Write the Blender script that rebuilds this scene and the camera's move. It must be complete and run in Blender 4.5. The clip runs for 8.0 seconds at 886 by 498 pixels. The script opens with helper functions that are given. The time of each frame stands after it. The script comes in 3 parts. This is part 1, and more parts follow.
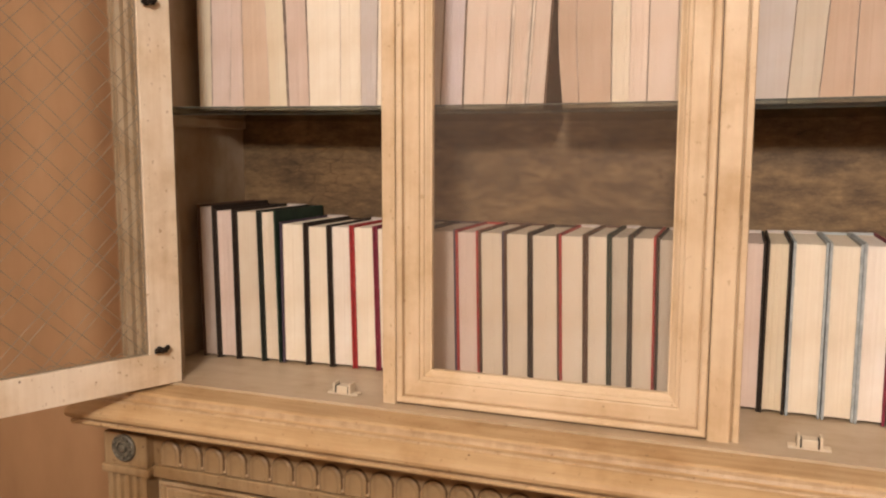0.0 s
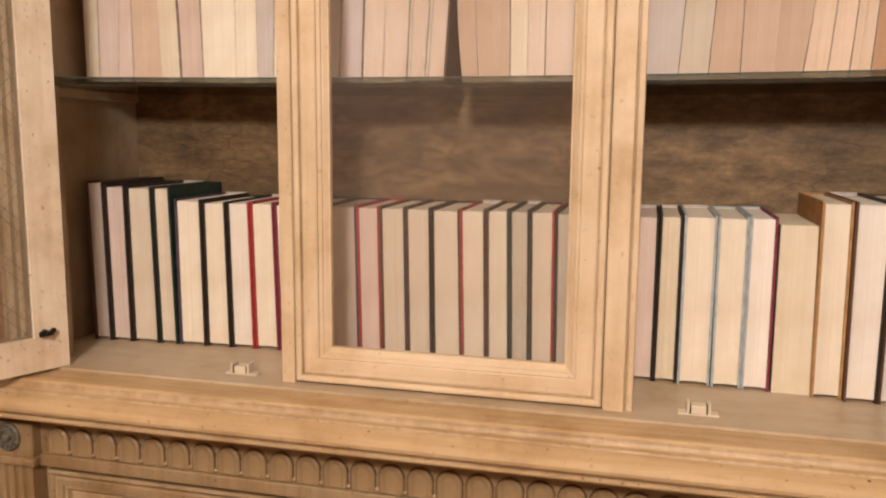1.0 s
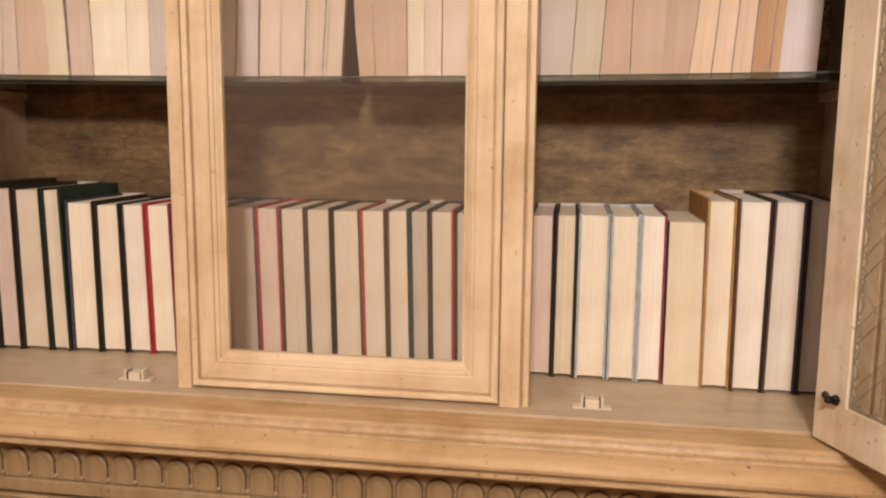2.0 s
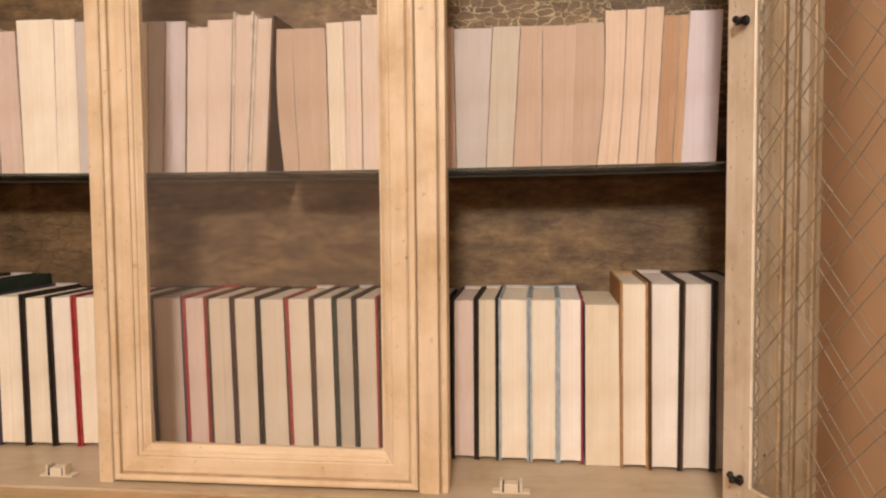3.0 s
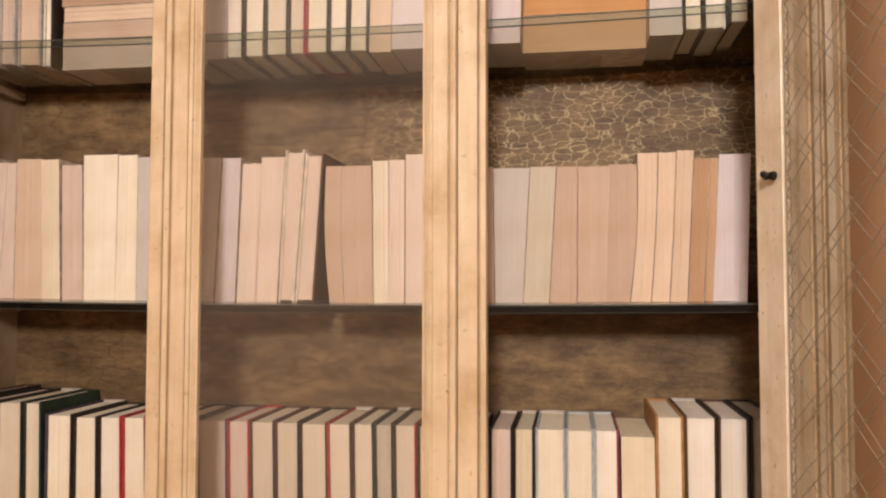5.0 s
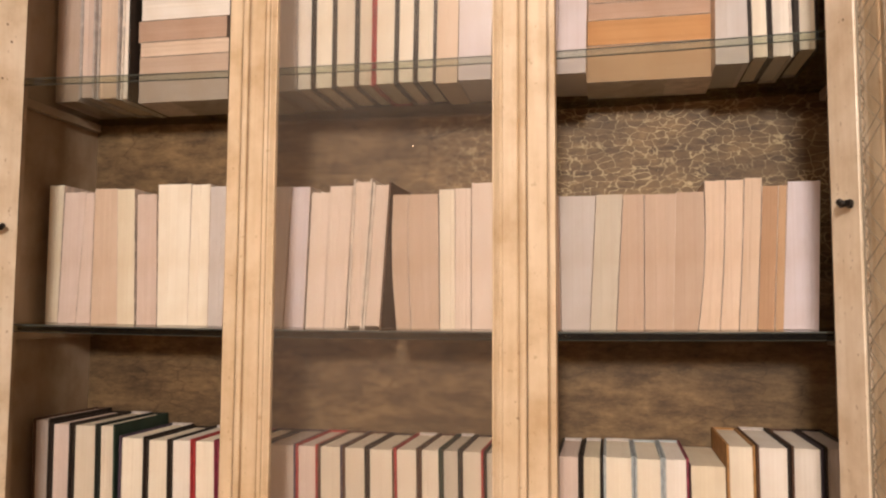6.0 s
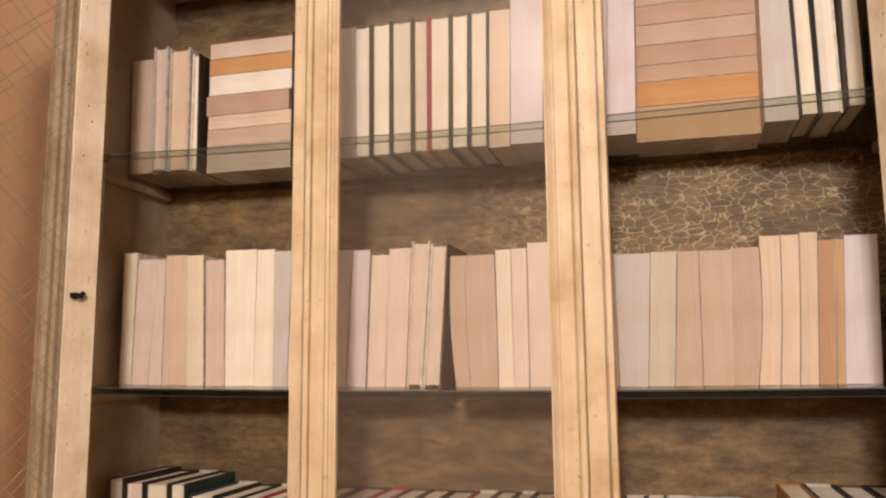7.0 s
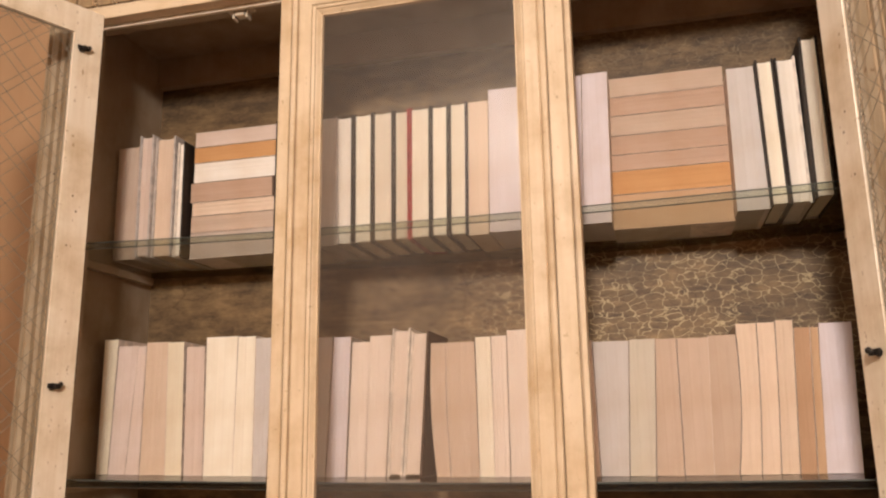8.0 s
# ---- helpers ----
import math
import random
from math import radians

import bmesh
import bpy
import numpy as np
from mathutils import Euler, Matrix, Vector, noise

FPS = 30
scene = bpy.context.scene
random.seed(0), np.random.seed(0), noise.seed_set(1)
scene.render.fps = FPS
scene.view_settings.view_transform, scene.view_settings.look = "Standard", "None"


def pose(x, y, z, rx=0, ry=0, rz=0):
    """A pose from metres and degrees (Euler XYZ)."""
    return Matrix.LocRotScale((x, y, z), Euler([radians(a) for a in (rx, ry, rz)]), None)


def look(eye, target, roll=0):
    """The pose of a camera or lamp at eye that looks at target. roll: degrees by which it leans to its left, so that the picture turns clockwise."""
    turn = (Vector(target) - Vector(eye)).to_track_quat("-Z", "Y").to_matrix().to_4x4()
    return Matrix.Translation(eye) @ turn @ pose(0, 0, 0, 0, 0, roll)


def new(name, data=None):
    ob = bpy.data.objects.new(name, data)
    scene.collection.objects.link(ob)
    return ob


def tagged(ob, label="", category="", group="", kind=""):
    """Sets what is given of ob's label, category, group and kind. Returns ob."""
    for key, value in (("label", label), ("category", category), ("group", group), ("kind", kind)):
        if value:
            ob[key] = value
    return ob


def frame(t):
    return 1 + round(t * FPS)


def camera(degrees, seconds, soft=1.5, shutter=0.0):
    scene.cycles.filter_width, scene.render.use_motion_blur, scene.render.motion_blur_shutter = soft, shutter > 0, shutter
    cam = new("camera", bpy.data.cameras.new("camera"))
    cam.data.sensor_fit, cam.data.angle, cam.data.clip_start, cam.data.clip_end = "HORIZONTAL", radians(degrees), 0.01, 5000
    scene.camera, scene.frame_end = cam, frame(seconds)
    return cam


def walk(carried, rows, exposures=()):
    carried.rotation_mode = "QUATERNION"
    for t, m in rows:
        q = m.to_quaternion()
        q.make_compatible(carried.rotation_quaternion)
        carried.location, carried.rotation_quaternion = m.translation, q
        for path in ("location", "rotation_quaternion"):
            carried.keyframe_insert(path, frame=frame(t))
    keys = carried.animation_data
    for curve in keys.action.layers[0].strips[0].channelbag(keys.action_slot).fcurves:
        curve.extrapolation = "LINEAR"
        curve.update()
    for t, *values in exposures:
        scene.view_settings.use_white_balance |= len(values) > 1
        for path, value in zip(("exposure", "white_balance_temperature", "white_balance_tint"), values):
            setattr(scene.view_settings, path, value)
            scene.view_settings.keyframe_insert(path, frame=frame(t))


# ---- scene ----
cam = camera(57.2, 8.0, soft=2.2)
PATH = [
    (0, (0.241, -1.0635, 1.2389), (-0.3873, 0.6523, 1.02), 0.2),
    (0.5, (0.2512, -1.0525, 1.2279), (-0.2806, 0.6937, 0.997), 0.5),
    (1, (0.2604, -1.0479, 1.2279), (-0.1849, 0.7185, 0.9703), 0.5),
    (1.5, (0.2788, -1.0414, 1.2224), (-0.0994, 0.7388, 0.9491), 0.5),
    (1.7, (0.2824, -1.0396, 1.2279), (-0.0515, 0.748, 0.9445), 0.6),
    (2.8, (0.3717, -1.0497, 1.2343), (0.1463, 0.7719, 1.1074), -0.2),
    (3, (0.379, -1.0543, 1.2619), (0.1518, 0.7682, 1.1524), -0.5),
    (3.5, (0.3864, -1.0672, 1.295), (0.1509, 0.7572, 1.2527), -0.6),
    (4, (0.3864, -1.0792, 1.3098), (0.1408, 0.7443, 1.3245), -0.6),
    (5.5, (0.345, -1.1132, 1.3309), (0.0258, 0.6955, 1.4441), 0.4),
    (6, (0.3248, -1.1261, 1.3309), (-0.0451, 0.6698, 1.4744), 0.3),
    (6.5, (0.3156, -1.1491, 1.3309), (-0.1214, 0.6274, 1.525), -0.2),
    (7, (0.3229, -1.1638, 1.3456), (-0.1555, 0.5943, 1.5996), -0.5),
    (7.5, (0.3303, -1.1767, 1.3604), (-0.1472, 0.5686, 1.6925), -0.6),
    (8, (0.345, -1.1748, 1.3788), (-0.1049, 0.564, 1.7799), -0.9),
]
walk(cam, [(t, look(eye, target, roll)) for t, eye, target, roll in PATH])

# ---- light ----
world = bpy.data.worlds.new("world")
world.use_nodes = True
world.node_tree.nodes["Background"].inputs[0].default_value = (1.0, 0.8, 0.6, 1)
world.node_tree.nodes["Background"].inputs[1].default_value = 0.02
scene.world = world


def lamp(name, where, power, radius, colour):
    data = bpy.data.lights.new(name, "POINT")
    data.energy, data.shadow_soft_size, data.color = power, radius, colour
    ob = new(name, data)
    ob.matrix_world = pose(*where)
    return ob


WARM = (1.0, 0.90, 0.83)
lamp("ceiling_lamp", (0.36, -2.55, 2.38), 234, 0.16, WARM)
lamp("ceiling_lamp", (-2.3, -2.1, 2.45), 30, 0.16, WARM)


# ---- materials ----
def material(name):
    m = bpy.data.materials.new(name)
    m.use_nodes = True
    t = m.node_tree
    b = t.nodes["Principled BSDF"]

    def node(kind, **values):
        n = t.nodes.new(kind)
        for k, v in values.items():
            n.inputs[k].default_value = v
        return n

    return m, t.nodes, t.links, b, node


def ramp(node, links, source, stops):
    r = node("ShaderNodeValToRGB")
    e = r.color_ramp.elements
    while len(e) < len(stops):
        e.new(0.5)
    for el, (p, c) in zip(e, stops):
        el.position, el.color = p, (*c, 1)
    links.new(source, r.inputs[0])
    return r.outputs[0]


def mixed(nodes, links, kind, fac, a, b):
    n = nodes.new("ShaderNodeMix")
    n.data_type, n.blend_type = "RGBA", kind
    for value, socket in ((fac, n.inputs[0]), (a, n.inputs[6]), (b, n.inputs[7])):
        if isinstance(value, (int, float)):
            socket.default_value = value
        elif isinstance(value, tuple):
            socket.default_value = (*value, 1)
        else:
            links.new(value, socket)
    return n.outputs[2]


def coords(nodes, links, scale, kind="Object"):
    c, mp = nodes.new("ShaderNodeTexCoord"), nodes.new("ShaderNodeMapping")
    mp.inputs["Scale"].default_value = scale
    links.new(c.outputs[kind], mp.inputs[0])
    return mp.outputs[0]


def bumped(node, links, b, height, strength, distance):
    n = node("ShaderNodeBump", Strength=strength, Distance=distance)
    links.new(height, n.inputs["Height"])
    links.new(n.outputs[0], b.inputs["Normal"])


def painted_wood(name, light, dark, grain, rough=0.42, specks=1.0, worn=0.49):
    """Old cream paint with a brown glaze rubbed along the grain, and worm-hole specks."""
    m, nodes, links, b, node = material(name)
    streak = node("ShaderNodeTexNoise", Scale=1.0, Detail=6.0, Roughness=0.6)
    links.new(coords(nodes, links, grain), streak.inputs[0])
    blot = node("ShaderNodeTexNoise", Scale=8.0, Detail=7.0, Roughness=0.62)
    links.new(coords(nodes, links, (1, 1, 1)), blot.inputs[0])
    col = ramp(node, links, streak.outputs[0], [(0.25, dark), (0.55, light), (0.8, tuple(min(1, c * 1.08) for c in light))])
    col = mixed(nodes, links, "MULTIPLY", 0.8, col, ramp(node, links, blot.outputs[0], [(0.33, (0.68, 0.58, 0.44)), (0.47, (0.91, 0.87, 0.81)), (0.58, (1.02, 1.02, 1.02))]))
    hole = node("ShaderNodeTexVoronoi", Scale=34.0)
    links.new(coords(nodes, links, (1, 1, 1)), hole.inputs[0])
    spot = ramp(node, links, hole.outputs["Distance"], [(0.045, (0.22, 0.14, 0.08)), (0.085, (1, 1, 1))])
    gate = node("ShaderNodeTexNoise", Scale=11.0)
    links.new(coords(nodes, links, (1, 1, 1)), gate.inputs[0])
    where = ramp(node, links, gate.outputs[0], [(worn, (0, 0, 0)), (worn + 0.08, (specks, specks, specks))])
    col = mixed(nodes, links, "MULTIPLY", where, col, spot)
    chip = node("ShaderNodeTexNoise", Scale=120.0, Detail=3.0, Roughness=0.55)
    links.new(coords(nodes, links, (1, 1, 0.7)), chip.inputs[0])
    scar = ramp(node, links, chip.outputs[0], [(0.665, (1, 1, 1)), (0.72, (0.50, 0.38, 0.26))])
    links.new(mixed(nodes, links, "MULTIPLY", 0.75 * specks, col, scar), b.inputs["Base Color"])
    links.new(ramp(node, links, streak.outputs[0], [(0.3, (rough + 0.15,) * 3), (0.7, (rough,) * 3)]), b.inputs["Roughness"])
    b.inputs["Specular IOR Level"].default_value = 0.4
    bumped(node, links, b, streak.outputs[0], 0.25, 0.0012)
    return m


CREAM, GLAZE = (0.665, 0.52, 0.352), (0.595, 0.452, 0.29)
WOOD_V = painted_wood("cream_paint_upright", CREAM, GLAZE, (75, 75, 5), specks=0.6, worn=0.53)
WOOD_H = painted_wood("cream_paint_level", CREAM, GLAZE, (5, 75, 75))
# brown for grooves and recesses: glaze, with their shade put in too
GROOVE = painted_wood("brown_glaze_and_shade", (0.47, 0.335, 0.20), (0.34, 0.225, 0.12), (60, 60, 20))
# dark brown for creases and gaps: their shade put into the colour
CREASE_SHADE = painted_wood("crease_shade_brown", (0.15, 0.09, 0.045), (0.10, 0.06, 0.03), (60, 60, 20), specks=0.0)
DECK = painted_wood("putty_paint", (0.50, 0.40, 0.28), (0.45, 0.35, 0.24), (3, 30, 30), rough=0.3, specks=0.2)
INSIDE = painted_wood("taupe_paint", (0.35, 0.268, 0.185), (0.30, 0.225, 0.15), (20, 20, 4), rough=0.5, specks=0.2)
# honey tone with the weaker light low down put into its colour
GOLD = painted_wood("honey_shaded_paint", (0.51, 0.35, 0.187), (0.40, 0.262, 0.13), (5, 75, 75))
# same paint darkened: shade under the top put into its colour, besides glaze
GLAZE_SHADE = painted_wood("shaded_glazed_paint", (0.335, 0.23, 0.123), (0.24, 0.157, 0.08), (75, 75, 5))
# stile paint darkened: the open door's shade put into the colour
STILE_SHADE = painted_wood("shaded_stile_paint", (0.37, 0.285, 0.185), (0.28, 0.205, 0.125), (75, 75, 5))
PALE = painted_wood("pale_paint", (0.76, 0.66, 0.525), (0.67, 0.555, 0.41), (70, 70, 4), rough=0.33, worn=0.43)


def crackle():
    """Brown crackle paint: gold cracks between islands, blotched; the cracks fade low down, leftwards and near the top.
    """
    m, nodes, links, b, node = material("crackle_paint")
    base = coords(nodes, links, (1, 1, 1))
    warp = node("ShaderNodeTexNoise", Scale=26.0, Detail=3.0)
    links.new(base, warp.inputs[0])
    add = nodes.new("ShaderNodeVectorMath")
    add.operation = "MULTIPLY_ADD"
    links.new(warp.outputs["Color"], add.inputs[0])
    add.inputs[1].default_value = (0.014, 0.014, 0.014)
    links.new(base, add.inputs[2])
    jag = node("ShaderNodeTexNoise", Scale=75.0, Detail=2.0)
    links.new(base, jag.inputs[0])
    add2 = nodes.new("ShaderNodeVectorMath")
    add2.operation = "MULTIPLY_ADD"
    links.new(jag.outputs["Color"], add2.inputs[0])
    add2.inputs[1].default_value = (0.013, 0.013, 0.009)
    links.new(add.outputs[0], add2.inputs[2])
    st = node("ShaderNodeMapping")
    st.inputs["Scale"].default_value = (40, 40, 82)
    links.new(add2.outputs[0], st.inputs[0])

    def seams(vector):
        """Zero along the borders of squarish cells."""
        near = []
        for feature in ("F1", "F2"):
            v = node("ShaderNodeTexVoronoi", Scale=1.0, Randomness=0.85)
            v.feature, v.distance = feature, "MINKOWSKI"
            v.inputs["Exponent"].default_value = 3.2
            links.new(vector, v.inputs["Vector"])
            near.append(v.outputs["Distance"])
        d = nodes.new("ShaderNodeMath")
        d.operation = "SUBTRACT"
        links.new(near[1], d.inputs[0])
        links.new(near[0], d.inputs[1])
        return d.outputs[0]

    crack = ramp(node, links, seams(st.outputs[0]), [(0.012, (0.85, 0.85, 0.85)), (0.06, (0, 0, 0))])
    big = node("ShaderNodeTexNoise", Scale=5.0, Detail=8.0, Roughness=0.65)
    links.new(coords(nodes, links, (1, 1, 1.8)), big.inputs[0])
    fine = node("ShaderNodeTexNoise", Scale=30.0, Detail=10.0, Roughness=0.74)
    links.new(coords(nodes, links, (0.55, 1, 1.5)), fine.inputs[0])
    sep = nodes.new("ShaderNodeSeparateXYZ")
    links.new(base, sep.inputs[0])
    level = node("ShaderNodeMapRange")
    for k, v in zip((1, 2, 3, 4), (1.32, 1.46, 0.05, 1.0)):
        level.inputs[k].default_value = v
    links.new(sep.outputs[2], level.inputs[0])
    across = node("ShaderNodeMapRange")
    for k, v in zip((1, 2, 3, 4), (-0.10, 0.25, 0.06, 1.0)):
        across.inputs[k].default_value = v
    links.new(sep.outputs[0], across.inputs[0])
    patch = ramp(node, links, big.outputs[0], [(0.34, (0.2, 0.2, 0.2)), (0.54, (1, 1, 1))])
    amount = mixed(nodes, links, "MULTIPLY", 1.0, crack, patch)
    amount = mixed(nodes, links, "MULTIPLY", 1.0, amount, level.outputs[0])
    amount = mixed(nodes, links, "MULTIPLY", 1.0, amount, across.outputs[0])
    upper = node("ShaderNodeMapRange")
    for k, v in zip((1, 2, 3, 4), (1.66, 1.76, 1.0, 0.25)):
        upper.inputs[k].default_value = v
    links.new(sep.outputs[2], upper.inputs[0])
    amount = mixed(nodes, links, "MULTIPLY", 1.0, amount, upper.outputs[0])
    st2 = node("ShaderNodeMapping")
    st2.inputs["Scale"].default_value = (17, 17, 48)
    links.new(add.outputs[0], st2.inputs[0])
    vein = ramp(node, links, seams(st2.outputs[0]), [(0.0, (0.34, 0.28, 0.22)), (0.03, (0.78, 0.74, 0.70)), (0.10, (1, 1, 1))])
    gap = node("ShaderNodeTexNoise", Scale=9.0, Detail=3.0)
    links.new(base, gap.inputs[0])
    veined = ramp(node, links, gap.outputs[0], [(0.44, (0, 0, 0)), (0.60, (0.75, 0.75, 0.75))])
    ground = ramp(node, links, fine.outputs[0], [(0.33, (0.066, 0.039, 0.018)), (0.5, (0.160, 0.101, 0.047)), (0.66, (0.27, 0.176, 0.084))])
    ground = mixed(nodes, links, "MULTIPLY", 0.75, ground, ramp(node, links, big.outputs[0], [(0.36, (0.62, 0.58, 0.54)), (0.60, (1.12, 1.08, 1.0))]))
    ground = mixed(nodes, links, "MULTIPLY", veined, ground, vein)
    col = mixed(nodes, links, "MIX", amount, ground, (0.58, 0.45, 0.25))
    links.new(col, b.inputs["Base Color"])
    b.inputs["Roughness"].default_value = 0.6
    bumped(node, links, b, fine.outputs[0], 0.5, 0.002)
    return m


CRACKLE = crackle()


def pages(name, colour):
    """Fore-edge of a paper block: thin leaves along the thickness, a little foxed."""
    m, nodes, links, b, node = material("pages_" + name)
    leaf = node("ShaderNodeTexNoise", Scale=1.0, Detail=3.0, Roughness=0.7)
    links.new(coords(nodes, links, (620, 25, 2.2)), leaf.inputs[0])
    bundle = node("ShaderNodeTexNoise", Scale=1.0, Detail=2.0)
    links.new(coords(nodes, links, (70, 3, 0.6)), bundle.inputs[0])
    fox = node("ShaderNodeTexNoise", Scale=14.0, Detail=5.0)
    links.new(coords(nodes, links, (1, 1, 1)), fox.inputs[0])
    info = nodes.new("ShaderNodeObjectInfo")
    col = mixed(nodes, links, "MULTIPLY", 1.0, colour, ramp(node, links, leaf.outputs[0], [(0.3, (0.95, 0.94, 0.93)), (0.62, (1.0, 1.0, 1.0))]))
    col = mixed(nodes, links, "MULTIPLY", 0.5, col, ramp(node, links, bundle.outputs[0], [(0.35, (0.93, 0.91, 0.895)), (0.62, (1.0, 1.0, 1.0))]))
    col = mixed(nodes, links, "MULTIPLY", 0.55, col, ramp(node, links, fox.outputs[0], [(0.36, (0.86, 0.79, 0.70)), (0.6, (1, 1, 1))]))
    col = mixed(nodes, links, "MULTIPLY", 1.0, col, ramp(node, links, info.outputs["Random"], [(0.0, (0.90, 0.885, 0.86)), (1.0, (1.0, 1.0, 1.0))]))
    links.new(col, b.inputs["Base Color"])
    b.inputs["Roughness"].default_value = 0.75
    b.inputs["Specular IOR Level"].default_value = 0.2
    bumped(node, links, b, leaf.outputs[0], 0.5, 0.0006)
    return m


PAGE = {n: pages(n, c) for n, c in {
    "cream": (0.89, 0.815, 0.685), "white": (0.88, 0.82, 0.745), "grey": (0.60, 0.555, 0.53), "ash": (0.62, 0.56, 0.47), "tan": (0.78, 0.695, 0.57),
    "rose": (0.73, 0.60, 0.53), "peach": (0.75, 0.59, 0.46), "straw": (0.78, 0.695, 0.54), "lilac": (0.72, 0.65, 0.68),
    "dusk": (0.585, 0.45, 0.355), "dun": (0.56, 0.47, 0.41), "orange": (0.50, 0.315, 0.195), "amber": (0.61, 0.335, 0.15), "sand": (0.60, 0.40, 0.25), "clay": (0.55, 0.385, 0.29), "blush": (0.82, 0.70, 0.615),
}.items()}


def cloth(name, colour, rough=0.6):
    m, nodes, links, b, node = material("cover_" + name)
    n = node("ShaderNodeTexNoise", Scale=60.0, Detail=6.0)
    links.new(coords(nodes, links, (1, 1, 1)), n.inputs[0])
    links.new(mixed(nodes, links, "MULTIPLY", 0.8, colour, ramp(node, links, n.outputs[0], [(0.35, (0.65, 0.65, 0.65)), (0.65, (1.1, 1.1, 1.1))])), b.inputs["Base Color"])
    b.inputs["Roughness"].default_value = rough
    b.inputs["Specular IOR Level"].default_value = 0.25
    bumped(node, links, b, n.outputs[0], 0.2, 0.0005)
    return m


COVER = {n: cloth(n, c) for n, c in {
    "black": (0.030, 0.020, 0.014), "green_black": (0.022, 0.025, 0.019), "green": (0.022, 0.040, 0.026), "violet": (0.075, 0.052, 0.078),
    "red": (0.38, 0.038, 0.038), "plum": (0.22, 0.032, 0.055), "navy": (0.042, 0.030, 0.038), "brown": (0.10, 0.05, 0.03),
    "blue_grey": (0.41, 0.45, 0.46), "grey_white": (0.52, 0.46, 0.42), "amber": (0.42, 0.22, 0.08), "paper": (0.64, 0.52, 0.43), "bone": (0.78, 0.68, 0.58),
}.items()}


def clear_glass(name, tint, dust_haze, rough=0.02, shine=1.0):
    m, nodes, links, b, node = material(name)
    nodes.remove(b)
    out = nodes["Material Output"]
    see = node("ShaderNodeBsdfTransparent", Color=(*tint, 1))
    gloss = node("ShaderNodeBsdfGlossy", Roughness=rough)
    film = node("ShaderNodeBsdfDiffuse", Color=(0.55, 0.47, 0.40, 1))
    f = node("ShaderNodeLayerWeight", Blend=0.5)
    a, c = nodes.new("ShaderNodeMixShader"), nodes.new("ShaderNodeMixShader")
    links.new(ramp(node, links, f.outputs["Facing"], [(p, (v * shine,) * 3) for p, v in ((0.0, 0.04), (0.5, 0.05), (0.75, 0.14), (0.9, 0.38), (1.0, 0.9))]), a.inputs[0])
    links.new(see.outputs[0], a.inputs[1])
    links.new(gloss.outputs[0], a.inputs[2])
    # diffuse film: dust, and hazy reflection painted over the glass
    smear = node("ShaderNodeTexNoise", Scale=3.5, Detail=5.0)
    links.new(coords(nodes, links, (1, 1, 0.7)), smear.inputs[0])
    links.new(ramp(node, links, smear.outputs[0], [(0.35, (dust_haze * 0.5,) * 3), (0.7, (dust_haze * 1.5,) * 3)]), c.inputs[0])
    links.new(a.outputs[0], c.inputs[1])
    links.new(film.outputs[0], c.inputs[2])
    links.new(c.outputs[0], out.inputs[0])
    return m


PANE = clear_glass("dusty_hazed_pane", (0.995, 0.99, 0.98), 0.042)
SHELF = clear_glass("shelf_glass", (0.92, 0.935, 0.91), 0.003)
SHELF_FRONT = clear_glass("shelf_glass_polished_edge", (0.66, 0.69, 0.60), 0.004, 0.4, 0.25)


def plain(name, colour, rough, metal=0.0, scale=40.0, depth=0.25):
    m, nodes, links, b, node = material(name)
    n = node("ShaderNodeTexNoise", Scale=scale, Detail=5.0)
    links.new(coords(nodes, links, (1, 1, 1)), n.inputs[0])
    lo = 1 - depth
    links.new(mixed(nodes, links, "MULTIPLY", 1.0, colour, ramp(node, links, n.outputs[0], [(0.3, (lo, lo, lo)), (0.7, (1, 1, 1))])), b.inputs["Base Color"])
    b.inputs["Roughness"].default_value, b.inputs["Metallic"].default_value = rough, metal
    bumped(node, links, b, n.outputs[0], 0.15, 0.001)
    return m


ARRIS = plain("green_glass_arris", (0.045, 0.052, 0.040), 0.6)
IRON = plain("dark_iron", (0.03, 0.024, 0.02), 0.45, 0.6)
WIRE = plain("aged_brass_wire", (0.275, 0.22, 0.15), 0.6, 0.15)
PEWTER = plain("verdigris_rosette", (0.19, 0.165, 0.118), 0.55, 0.2, 120.0, 0.6)
PLASTIC = plain("ivory_plastic", (0.66, 0.56, 0.42), 0.35, 0.0, 20.0, 0.08)
PLASTER = plain("ceiling_plaster", (0.72, 0.64, 0.52), 0.8)
BOARDS = plain("oak_floor", (0.13, 0.075, 0.04), 0.4)


def wall_paint():
    m, nodes, links, b, node = material("terracotta_wash")
    n = node("ShaderNodeTexNoise", Scale=1.6, Detail=7.0, Roughness=0.6)
    links.new(coords(nodes, links, (1.3, 1.3, 0.5)), n.inputs[0])
    g = node("ShaderNodeTexNoise", Scale=190.0, Detail=2.0)
    links.new(coords(nodes, links, (1, 1, 1)), g.inputs[0])
    links.new(ramp(node, links, n.outputs[0], [(0.34, (0.30, 0.168, 0.081)), (0.52, (0.40, 0.234, 0.118)), (0.7, (0.48, 0.302, 0.165))]), b.inputs["Base Color"])
    b.inputs["Roughness"].default_value = 0.65
    bumped(node, links, b, g.outputs[0], 0.2, 0.001)
    return m


WALL = wall_paint()


# ---- mesh helpers ----
def link_mesh(name, bm, mats):
    me = bpy.data.meshes.new(name)
    bm.to_mesh(me)
    bm.free()
    for m in (mats if isinstance(mats, (list, tuple)) else (mats,)):
        me.materials.append(m)
    return new(name, me)


